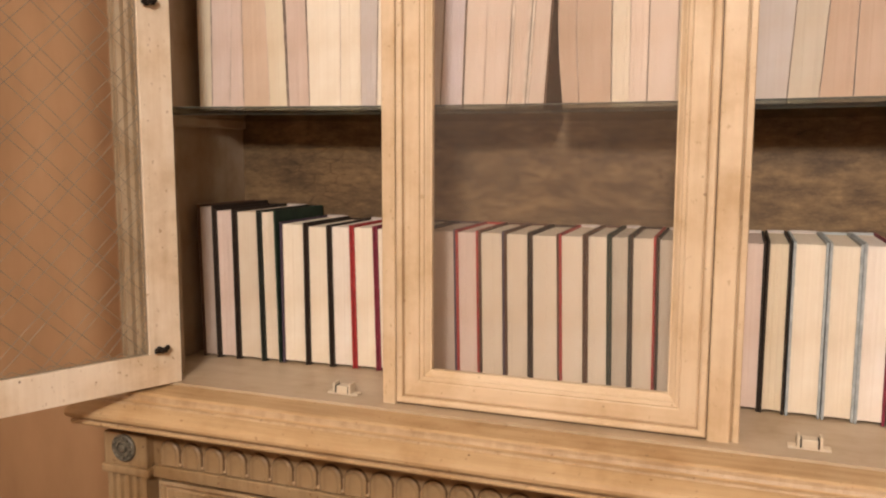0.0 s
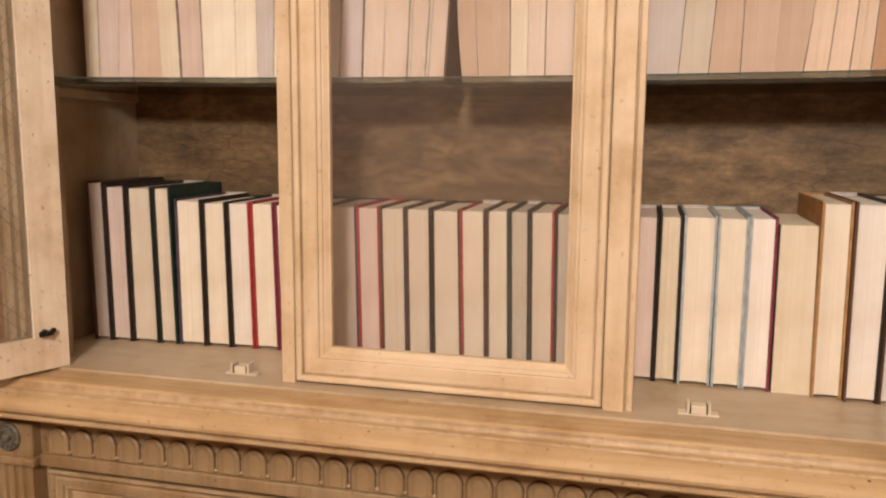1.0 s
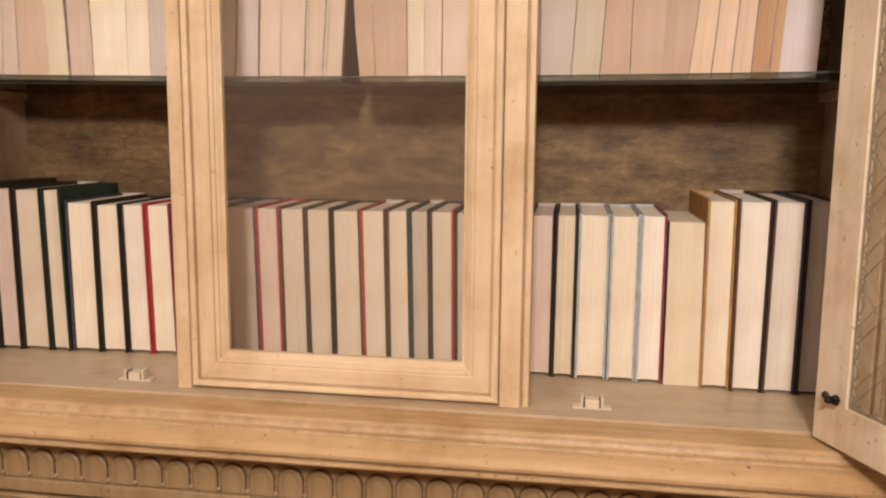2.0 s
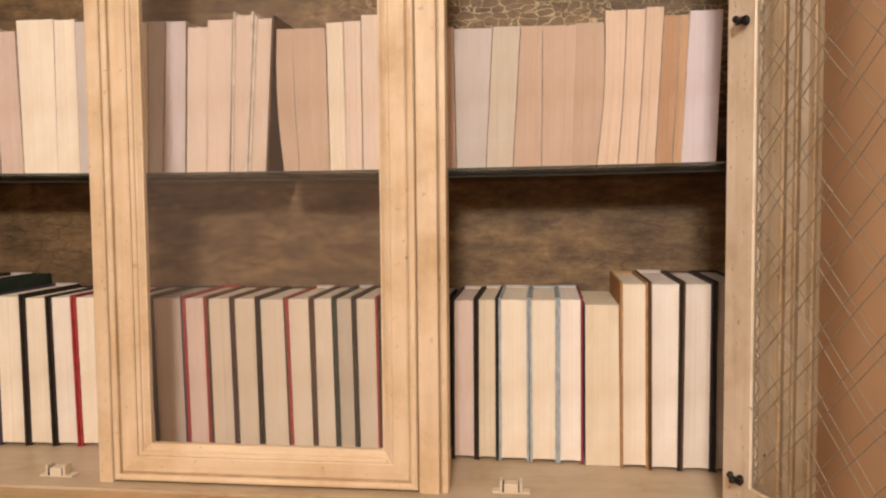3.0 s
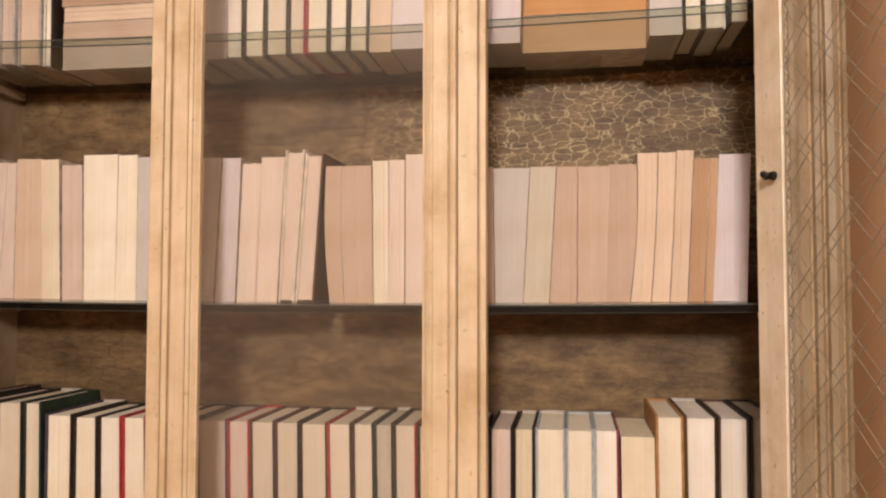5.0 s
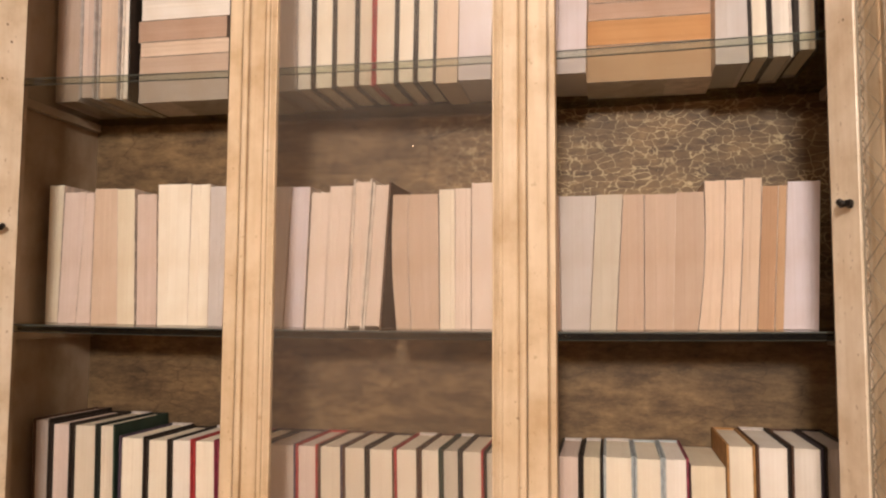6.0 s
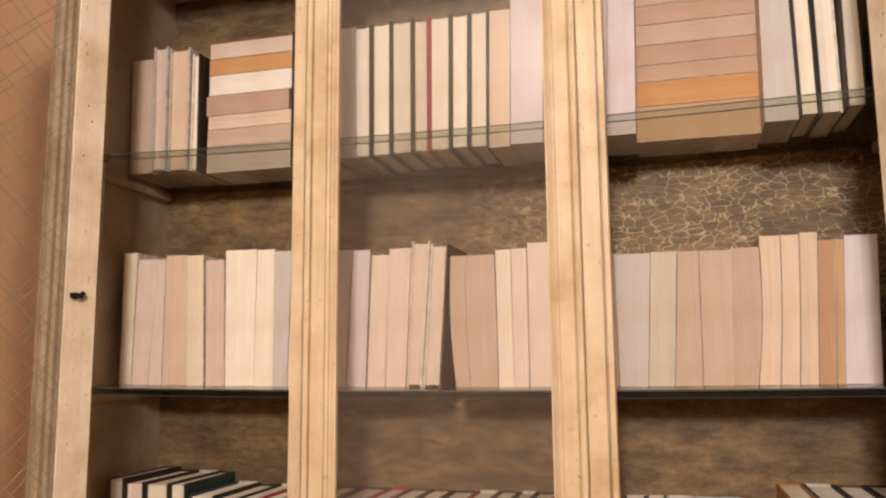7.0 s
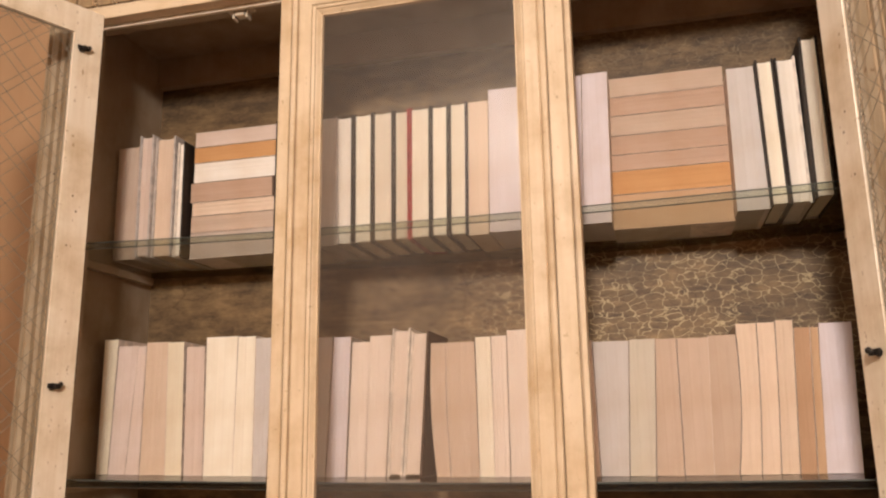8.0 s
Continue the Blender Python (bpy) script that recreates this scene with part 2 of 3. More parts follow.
def part(name, bm, mats, parent, label=""):
    ob = link_mesh(name, bm, mats)
    ob.parent = parent
    return tagged(ob, label)


def thing(name, label, category, group="", at=None, kind=""):
    ob = new(name)
    ob.empty_display_size = 0.05
    if at is not None:
        ob.matrix_basis = at
    return tagged(ob, label, category, group, kind)


def box(bm, x0, x1, y0, y1, z0, z1, bevel=0.0, mat=0):
    vs = [bm.verts.new((x, y, z)) for z in (z0, z1) for y in (y0, y1) for x in (x0, x1)]
    faces = [bm.faces.new([vs[i] for i in q]) for q in ((0, 2, 3, 1), (4, 5, 7, 6), (0, 1, 5, 4), (2, 6, 7, 3), (0, 4, 6, 2), (1, 3, 7, 5))]
    for f in faces:
        f.material_index = mat
    if bevel:
        edges = list({e for f in faces for e in f.edges})
        bmesh.ops.bevel(bm, geom=edges, offset=bevel, segments=2, affect="EDGES", profile=0.6)
    return bm


def boxed(*args, **kw):
    return box(bmesh.new(), *args, **kw)


def frame_mesh(w, h, profile, dark=(), closed=True):
    """Mitred frame of outer size w by h, x from 0 to w and z from 0 to h; profile of (inset, y)."""
    bm = bmesh.new()
    loops = [[bm.verts.new(p) for p in ((d, y, d), (w - d, y, d), (w - d, y, h - d), (d, y, h - d))] for d, y in profile]
    n = len(loops)
    for i in range(n if closed else n - 1):
        a, b = loops[i], loops[(i + 1) % n]
        for j in range(4):
            k = (j + 1) % 4
            f = bm.faces.new((a[j], a[k], b[k], b[j]))
            f.material_index = 2 if i in dark else (0 if j in (1, 3) else 1)
    bmesh.ops.recalc_face_normals(bm, faces=bm.faces)
    return bm


def swept(profile, z0, z1, dark=()):
    """Upright moulding: closed profile of (x, y), from z0 to z1."""
    bm = bmesh.new()
    lo = [bm.verts.new((x, y, z0)) for x, y in profile]
    hi = [bm.verts.new((x, y, z1)) for x, y in profile]
    n = len(profile)
    for i in range(n):
        k = (i + 1) % n
        f = bm.faces.new((lo[i], lo[k], hi[k], hi[i]))
        f.material_index = 1 if i in dark else 0
    bm.faces.new(lo)
    bm.faces.new(hi)
    bmesh.ops.recalc_face_normals(bm, faces=bm.faces)
    return bm


def returned(profile, half, front, back, dark=()):
    """Moulding that runs along the front and returns on both sides; profile of (overhang, z)."""
    bm = bmesh.new()
    loops = [[bm.verts.new(p) for p in ((-half - o, back, z), (-half - o, front - o, z), (half + o, front - o, z), (half + o, back, z))] for o, z in profile]
    for i in range(len(loops) - 1):
        for j in range(3):
            f = bm.faces.new((loops[i][j], loops[i][j + 1], loops[i + 1][j + 1], loops[i + 1][j]))
            f.material_index = 1 if i in dark else 0
    for lp in (loops[0], loops[-1]):
        bm.faces.new(lp)
    bm.faces.new([lp[0] for lp in loops])
    bm.faces.new([lp[3] for lp in loops])
    bmesh.ops.recalc_face_normals(bm, faces=bm.faces)
    return bm


def tube(bm, a, b, r, sides=5):
    a, b = Vector(a), Vector(b)
    q = (b - a).to_track_quat("Z", "Y")
    rings = []
    for p in (a, b):
        rings.append([bm.verts.new(p + q @ Vector((r * math.cos(2 * math.pi * i / sides), r * math.sin(2 * math.pi * i / sides), 0))) for i in range(sides)])
    for i in range(sides):
        k = (i + 1) % sides
        bm.faces.new((rings[0][i], rings[0][k], rings[1][k], rings[1][i]))
    bm.faces.new(rings[0][::-1])
    bm.faces.new(rings[1])
    return bm


def lathe(bm, profile, centre, sides=24):
    """Turned form about the y axis; profile of (radius, y)."""
    cx, cy, cz = centre
    rings = [[bm.verts.new((cx + r * math.cos(2 * math.pi * i / sides), cy + y, cz + r * math.sin(2 * math.pi * i / sides))) for i in range(sides)] for r, y in profile]
    for a, b in zip(rings, rings[1:]):
        for i in range(sides):
            k = (i + 1) % sides
            bm.faces.new((a[i], a[k], b[k], b[i]))
    bm.faces.new(rings[-1])
    bm.faces.new(rings[0])
    bmesh.ops.recalc_face_normals(bm, faces=bm.faces)
    return bm


# ---- plan ----
DECK_Z, SHELF_1, SHELF_2, TOP_Z = 0.872, 1.310, 1.715, 2.131
SAG_1, SAG_2 = 0.006, 0.010
HALF, SIDE, OPEN_X, POST_IN = 0.718, 0.684, 0.618, 0.2122
BACK_Y, CASE_BACK = 0.317, 0.335


def sag(x, sink):
    """Droop of a long sheet at x, greatest in the middle."""
    return -sink * (1 - (x / SIDE) ** 2)


# ---- room ----
def slab(name, x0, x1, y0, y1, z0, z1, mat, label):
    ob = link_mesh(name, boxed(x0, x1, y0, y1, z0, z1), mat)
    return tagged(ob, label, name.split("_")[0], kind="structure")


slab("wall_north", -3.2, 3.2, 0.36, 0.5, 0, 2.75, WALL, "terracotta colour-washed plaster wall behind the bookcase")
slab("wall_south", -3.2, 3.2, -4.7, -4.56, 0, 2.75, WALL, "plain terracotta plaster wall closing the room")
slab("wall_west", -3.34, -3.2, -4.7, 0.5, 0, 2.75, WALL, "plain terracotta plaster side wall")
slab("wall_east", 3.2, 3.34, -4.7, 0.5, 0, 2.75, WALL, "plain terracotta plaster side wall")
slab("floor", -3.34, 3.34, -4.7, 0.5, -0.12, 0, BOARDS, "brown wooden floor under the bookcase")
slab("ceiling", -3.34, 3.34, -4.7, 0.5, 2.75, 2.87, PLASTER, "pale plaster ceiling")

# ---- base cabinet ----
base = thing("base_cabinet", "antique cream-glazed wooden base cabinet with carved frieze", "cabinet")
FRONT = -0.045
part("carcass", boxed(-0.69, 0.69, FRONT + 0.012, CASE_BACK, 0.09, 0.7915), WOOD_V, base)
part("plinth", boxed(-0.71, 0.71, FRONT - 0.015, CASE_BACK, 0, 0.09, bevel=0.004), WOOD_H, base)
top_profile = [(0.0, 0.792), (0.012, 0.795), (0.030, 0.803), (0.050, 0.811), (0.058, 0.8135), (0.0605, 0.8165), (0.0600, 0.820), (0.0575, 0.8215), (0.0575, 0.8230), (0.0625, 0.8245), (0.0660, 0.8285), (0.0668, 0.8330), (0.0650, 0.8385), (0.0600, 0.8430), (0.0540, 0.8470), (0.0480, 0.8500), (0.0458, 0.8506),
               (0.0450, 0.8530), (0.0425, 0.8540), (0.0385, 0.8543), (0.0362, 0.8556), (0.0345, 0.8595), (0.0338, 0.8640), (0.0315, 0.8664), (0.0280, 0.8672), (0.0, 0.8680), (-0.018, 0.8683)]
# brown creases set off the steps: shade painted in with the glaze
part("moulded_top", returned(top_profile, 0.672, FRONT, CASE_BACK, dark=(6, 7, 8, 16, 17, 20, 21)), [GOLD, GROOVE], base, "stepped moulded cream top with worn edges")
part("frieze_board", boxed(-0.69, 0.69, FRONT - 0.002, FRONT + 0.011, 0.742, 0.792), GLAZE_SHADE, base)
part("rail", boxed(-0.62, 0.62, FRONT - 0.010, FRONT + 0.010, 0.722, 0.742, bevel=0.003), GLAZE_SHADE, base)


def scallop_mesh(w, h):
    """Round-headed leaf of a carved frieze, standing proud; its sunk rim is coloured dark as shade."""
    bm = bmesh.new()
    r = w / 2
    arc = [(-r, 0)] + [(r * math.cos(a), h - r + r * math.sin(a)) for a in [math.pi - i * math.pi / 10 for i in range(11)]] + [(r, 0)]
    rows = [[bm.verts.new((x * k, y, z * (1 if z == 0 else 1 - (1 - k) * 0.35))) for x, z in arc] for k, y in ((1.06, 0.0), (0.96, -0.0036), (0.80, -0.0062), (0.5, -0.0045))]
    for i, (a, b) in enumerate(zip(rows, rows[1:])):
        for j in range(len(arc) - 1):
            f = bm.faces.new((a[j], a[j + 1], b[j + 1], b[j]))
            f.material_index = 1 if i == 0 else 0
    bm.faces.new(rows[-1])
    bmesh.ops.recalc_face_normals(bm, faces=bm.faces)
    me = bpy.data.meshes.new("scallop")
    bm.to_mesh(me)
    bm.free()
    me.materials.append(GLAZE_SHADE)
    me.materials.append(CREASE_SHADE)
    return me


def drop_mesh():
    bm = bmesh.new()
    lathe(bm, [(0.0006, -0.006), (0.0022, -0.005), (0.0026, -0.002), (0.0020, 0.001)], (0, 0, 0.004), 8)
    tube(bm, (0, -0.001, 0.004), (0, -0.001, 0.022), 0.0012, 5)
    me = bpy.data.meshes.new("drop")
    bm.to_mesh(me)
    bm.free()
    me.materials.append(GROOVE)
    return me


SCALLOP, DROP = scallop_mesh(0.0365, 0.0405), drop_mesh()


def frieze(parent, x0, x1, y, z, pitch=0.0403):
    n = int((x1 - x0) / pitch)
    for i in range(n):
        for name, me, dx in (("scallop", SCALLOP, 0.5), ("drop", DROP, 1.0)):
            if name == "drop" and i == n - 1:
                continue
            ob = new(name, me)
            ob.parent = parent
            ob.matrix_basis = pose(x0 + (x1 - x0) * (i + dx) / n, y, z)


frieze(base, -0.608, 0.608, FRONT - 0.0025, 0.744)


def pilaster(parent, side):
    x0, x1 = sorted((side * 0.622, side * 0.706))
    part("rosette_block", boxed(x0, x1, FRONT - 0.020, FRONT + 0.011, 0.738, 0.792, bevel=0.003), GLAZE_SHADE, parent)
    part("pilaster_cap", boxed(x0 - 0.004, x1 + 0.004, FRONT - 0.024, FRONT + 0.011, 0.724, 0.738, bevel=0.004), GLAZE_SHADE, parent)
    outline = [(x0 + 0.004, FRONT + 0.011), (x0 + 0.004, FRONT - 0.018)]
    for i in range(4):
        c = x0 + 0.018 + i * 0.016
        outline += [(c - 0.005, FRONT - 0.018), (c - 0.003, FRONT - 0.013), (c, FRONT - 0.011), (c + 0.003, FRONT - 0.013), (c + 0.005, FRONT - 0.018)]
    outline += [(x1 - 0.004, FRONT - 0.018), (x1 - 0.004, FRONT + 0.011)]
    part("fluted_shaft", swept(outline, 0.09, 0.724), GLAZE_SHADE, parent, "fluted cream pilaster shaft")
    ros = part("rosette", lathe(bmesh.new(), [(0.022, 0.0), (0.0225, -0.004), (0.020, -0.006), (0.0175, -0.0045), (0.0155, -0.0035), (0.0145, -0.006), (0.0105, -0.006), (0.0095, -0.0035), (0.0075, -0.0035), (0.006, -0.008), (0.003, -0.0095)],
                               ((x0 + x1) / 2, FRONT - 0.020, 0.769), 28), PEWTER, parent, "round dark pewter-coloured carved rosette")
    for i in range(12):
        a = 2 * math.pi * i / 12
        part("petal", lathe(bmesh.new(), [(0.0024, 0.0), (0.002, -0.002), (0.0008, -0.003)], ((x0 + x1) / 2 + 0.0165 * math.cos(a), FRONT - 0.0245, 0.769 + 0.0165 * math.sin(a)), 8), PEWTER, ros)


pilaster(base, -1)
pilaster(base, 1)
PANEL = [(0, 0.010), (0, -0.004), (0.004, -0.007), (0.008, -0.004), (0.010, -0.001), (0.012, -0.001), (0.014, -0.003), (0.024, -0.003), (0.026, 0.0005), (0.029, 0.0005), (0.031, 0.004), (0.036, 0.010)]
for x0, x1 in ((-0.612, -0.222), (-0.195, 0.195), (0.222, 0.612)):
    w = x1 - x0
    bm = frame_mesh(w, 0.60, PANEL, dark=(4, 8))
    door = part("door", bm, [GLAZE_SHADE, GLAZE_SHADE, GROOVE], base, "panelled cream door with nested mouldings")
    door.matrix_basis = pose(x0, FRONT + 0.001, 0.115)
    for a, b in ((0.045, 0.13), (0.142, w - 0.142), (w - 0.13, w - 0.045)):
        p = part("panel", frame_mesh(b - a, 0.50, [(0, 0.010), (0, -0.002), (0.006, -0.004), (0.011, -0.001), (0.013, 0.004), (0.018, 0.004), (0.024, 0.001), (0.03, 0.001), (0.03, 0.010)], dark=(3,)), [GLAZE_SHADE, GLAZE_SHADE, GROOVE], door)
        p.matrix_basis = pose(a, 0, 0.05)
    # recess round the panels coloured brown for its shade
    part("field", boxed(0.034, w - 0.034, 0.006, 0.012, 0.034, 0.566), GROOVE, door)

# ---- bookcase ----
case = thing("bookcase", "antique cream glazed bookcase with two open wire-mesh doors", "bookcase")
part("deck", boxed(-HALF + 0.02, HALF - 0.02, -0.028, CASE_BACK - 0.01, 0.8685, DECK_Z), DECK, case, "putty-painted bottom board, slightly glossy")
for s in (-1, 1):
    x0, x1 = sorted((s * SIDE, s * HALF))
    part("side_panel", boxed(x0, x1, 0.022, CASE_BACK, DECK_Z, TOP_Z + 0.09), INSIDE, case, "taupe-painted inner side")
part("back_panel", boxed(-SIDE, SIDE, BACK_Y, CASE_BACK - 0.002, DECK_Z, TOP_Z + 0.0655), CRACKLE, case, "brown back board in cracked gold paint")
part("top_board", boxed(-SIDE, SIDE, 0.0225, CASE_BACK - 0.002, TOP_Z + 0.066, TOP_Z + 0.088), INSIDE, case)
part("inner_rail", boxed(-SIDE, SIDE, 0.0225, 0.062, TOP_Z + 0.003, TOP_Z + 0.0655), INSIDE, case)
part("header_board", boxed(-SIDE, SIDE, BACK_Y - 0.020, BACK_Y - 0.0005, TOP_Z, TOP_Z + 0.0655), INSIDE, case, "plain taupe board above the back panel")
part("top_rail", boxed(-HALF, HALF, -0.004, 0.022, TOP_Z, TOP_Z + 0.024, bevel=0.002), WOOD_H, case)
part("frieze_board", boxed(-HALF, HALF, 0.0, 0.022, TOP_Z + 0.024, TOP_Z + 0.09), WOOD_H, case)
part("crown_board", boxed(-HALF - 0.02, HALF + 0.02, -0.03, CASE_BACK, TOP_Z + 0.09, TOP_Z + 0.115, bevel=0.004), WOOD_H, case)
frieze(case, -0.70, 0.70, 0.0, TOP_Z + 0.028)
part("stop_strip", boxed(-SIDE, SIDE, 0.024, 0.031, TOP_Z - 0.005, TOP_Z + 0.003), PALE, case, "pale door-stop strip")


def face_stile(side):
    """Outer upright with vertical beads and grooves."""
    cut = [(OPEN_X, 0.022), (OPEN_X, 0.0), (OPEN_X + 0.002, -0.002), (0.640, -0.002), (0.642, 0.002), (0.645, 0.002), (0.647, -0.005), (0.652, -0.007), (0.657, -0.005), (0.659, 0.001), (0.670, 0.003),
           (0.672, 0.005), (0.675, 0.005), (0.677, -0.002), (0.683, -0.004), (0.686, -0.001), (0.688, 0.003), (0.690, 0.003), (0.692, -0.004), (0.700, -0.006), (0.706, -0.003), (0.709, 0.002), (0.711, 0.002), (0.713, -0.003), (HALF, -0.001), (HALF, 0.022)]
    part("face_stile", swept([(side * x, y) for x, y in cut], DECK_Z - 0.004, TOP_Z, dark=(3, 4, 10, 11, 15, 16, 20, 21, 0)), [STILE_SHADE, GROOVE], case, "reeded cream upright, shade put into its paint, with dark glazed grooves")
    x0, x1 = sorted((side * (OPEN_X + 0.002), side * SIDE))
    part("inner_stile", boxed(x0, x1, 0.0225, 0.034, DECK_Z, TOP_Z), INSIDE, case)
    if side < 0:
        cutp = [(0.2205, 0.03), (0.2205, -0.002), (0.222, -0.0035), (0.2395, -0.0035), (0.241, -0.002), (0.241, 0.03)]
    else:
        cutp = [(POST_IN + 0.0010, 0.03), (POST_IN + 0.0010, -0.002), (POST_IN + 0.0025, -0.0035), (0.2395, -0.0035), (0.2408, -0.002), (0.2412, 0.005), (0.2436, 0.005), (0.2442, 0.001), (0.251, 0.002), (0.252, 0.004), (0.252, 0.03)]
    part("post", swept([(side * x, y) for x, y in cutp], DECK_Z - 0.006, TOP_Z, dark=(4, 5) if side > 0 else ()), [WOOD_V, GROOVE], case, "slim cream upright between the bays")


face_stile(-1)
face_stile(1)
for z in (SHELF_1, SHELF_2):
    for s in (-1, 1):
        x0, x1 = sorted((s * (SIDE - 0.014), s * SIDE))
        part("shelf_cleat", boxed(x0, x1, 0.04, BACK_Y - 0.01, z - 0.029, z - 0.0130, bevel=0.002), INSIDE, case)

# fixed middle door with its pane
OUTER = [(0, 0.020), (0, -0.0015), (0.0016, -0.0042), (0.0048, -0.0048), (0.0085, -0.0042), (0.0098, -0.0025), (0.0102, 0.0008), (0.0116, 0.0012), (0.0135, -0.0006), (0.033, -0.001), (0.0347, 0.0002), (0.0352, 0.002), (0.0375, 0.0022), (0.0400, 0.0030), (0.0412, 0.0062), (0.0428, 0.0066), (0.0450, 0.0085), (0.0480, 0.0110), (0.0500, 0.0112), (0.0500, 0.020)]
DARK = (5, 6, 10)
DOOR_L, DOOR_R = -0.2192, 0.2117
door_w, door_h = DOOR_R - DOOR_L, TOP_Z - DECK_Z - 0.004
mid = part("door", frame_mesh(door_w, door_h, OUTER, dark=DARK), [WOOD_V, WOOD_H, GROOVE], case, "closed cream moulded door with a clear pane")
mid.matrix_basis = pose(DOOR_L, 0, DECK_Z + 0.0030)
# dark strips added as the shadow line round the closed door
for x0, x1, z0, z1 in ((DOOR_L, DOOR_R, DECK_Z, DECK_Z + 0.0028), (DOOR_L - 0.0012, DOOR_L - 0.0001, DECK_Z, TOP_Z), (DOOR_R + 0.0001, DOOR_R + 0.0014, DECK_Z, TOP_Z)):
    part("rebate", boxed(x0, x1, 0.003, 0.028, z0, z1), CREASE_SHADE, case, "dark strip standing in for the shadow line round the closed door")
pane = part("pane", boxed(0.045, door_w - 0.045, 0.0125, 0.0155, 0.045, door_h - 0.045), PANE, mid, "clear dusty pane with painted-on haze and faint reflections")
pane.visible_shadow = False


WIRE_RNG = random.Random(11)


def wire_lattice(w, h, y):
    """Crossed pairs of wires; x from 0 to w, z from 0 to h, woven in two layers."""
    bm = bmesh.new()
    period, gap, r = 0.0740, 0.0200, 0.00068
    for sgn in (1, -1):
        k = -int(w / period) - 2
        while k * period < h + w + period:
            for off in (0, gap):
                z0 = k * period + off + WIRE_RNG.uniform(-0.0016, 0.0016)
                xa, xb = (max(0, -z0), min(w, h - z0)) if sgn > 0 else (max(0, z0 - h), min(w, z0))
                if xb - xa > 0.004:
                    yy = y + sgn * 0.0009
                    n = max(1, int((xb - xa) / 0.03))
                    pts = [(xa + (xb - xa) * i / n, yy + WIRE_RNG.uniform(-0.0008, 0.0008), z0 + sgn * (xa + (xb - xa) * i / n) + (WIRE_RNG.uniform(-0.0018, 0.0018) if 0 < i < n else 0)) for i in range(n + 1)]
                    for p, q in zip(pts, pts[1:]):
                        tube(bm, p, q, r, 5)
            k += 1
    bmesh.ops.recalc_face_normals(bm, faces=bm.faces)
    return bm


def turn_button(parent, x, y, z, s):
    bm = bmesh.new()
    lathe(bm, [(0.0055, 0.0), (0.0055, 0.003), (0.0035, 0.005), (0.003, 0.010), (0.0042, 0.012), (0.003, 0.015)], (x, y, z), 12)
    box(bm, x - 0.011, x + 0.011, y + 0.006, y + 0.009, z - 0.0042, z + 0.0042, bevel=0.0018)
    lathe(bm, [(0.004, 0.006), (0.0046, 0.008), (0.003, 0.011)], (x - s * 0.010, y, z + 0.003), 10)
    part("turn_button", bm, IRON, parent, "small black iron turn button")


def open_door(side, corner, angle):
    """Wire-mesh door swung out on its hinge; local x runs from the hinge, inner face at y 0.022."""
    w, h = 0.352, TOP_Z - DECK_Z - 0.004
    prof = [(0, 0.022), (0, 0.001), (0.002, -0.001), (0.0065, -0.001), (0.008, 0.0025), (0.0098, 0.0025), (0.011, -0.002), (0.0335, -0.002), (0.0358, 0.0008), (0.038, 0.003), (0.0425, 0.005), (0.0485, 0.011),
            (0.0485, 0.0150), (0.0515, 0.0150), (0.0515, 0.0205), (0.0505, 0.022)]
    ob = part("door", frame_mesh(w, h, prof, dark=(3, 4)), [PALE, PALE, GROOVE], case, "open cream door panelled with brass wire lattice")
    wl = part("wire_lattice", wire_lattice(w - 0.099, h - 0.099, 0.0), WIRE, ob, "diamond lattice of doubled brass wire")
    wl.matrix_basis = pose(0.0495, 0.0165, 0.0495)
    # rope-like bead that holds the lattice
    bm = bmesh.new()
    a, b, c, d = 0.0535, w - 0.0535, 0.0535, h - 0.0535
    for p, q in (((a, 0.0185, c), (a, 0.0185, d)), ((b, 0.0185, c), (b, 0.0185, d)), ((a, 0.0185, c), (b, 0.0185, c)), ((a, 0.0185, d), (b, 0.0185, d))):
        tube(bm, p, q, 0.0012, 6)
    part("lattice_rim", bm, WIRE, ob)
    # lacing that ties the lattice to the rim
    bm = bmesh.new()
    for x, far in ((0.0540, 0.0600), (w - 0.0540, w - 0.0600)):
        k = 0
        while 0.056 + (k + 2) * 0.0128 < d:
            z = 0.056 + k * 0.0128
            tube(bm, (x, 0.0178, z), (far, 0.0165, z + 0.0128), 0.0008, 5)
            tube(bm, (far, 0.0165, z + 0.0128), (x, 0.0178, z + 0.0256), 0.0008, 5)
            k += 2
    for z, far in ((c + 0.0005, c + 0.0065), (d - 0.0005, d - 0.0065)):
        k = 0
        while 0.056 + (k + 2) * 0.0128 < b:
            x = 0.056 + k * 0.0128
            tube(bm, (x, 0.0178, z), (x + 0.0128, 0.0165, far), 0.0008, 5)
            tube(bm, (x + 0.0128, 0.0165, far), (x + 0.0256, 0.0178, z), 0.0008, 5)
            k += 2
    part("lacing", bm, WIRE, ob, "zigzag wire lacing along the frame")
    for z in (0.929, 1.457 if side < 0 else 1.463, 2.047):
        turn_button(ob, 0.036, 0.022, z - DECK_Z, 1)
    for z in (0.11, 0.62, 1.16):
        part("hinge", tube(boxed(-0.0015, 0.0, 0.002, 0.021, z - 0.03, z + 0.03), (-0.003, 0.0, z - 0.03), (-0.003, 0.0, z + 0.03), 0.003, 10), IRON, ob, "small iron butt hinge")
    turn = Matrix.Rotation(radians(-angle), 4, "Z")
    off = turn @ Vector((0, 0.022, 0))
    left = Matrix.Translation((-abs(corner[0]) - off.x, corner[1] - off.y, DECK_Z + 0.001)) @ turn
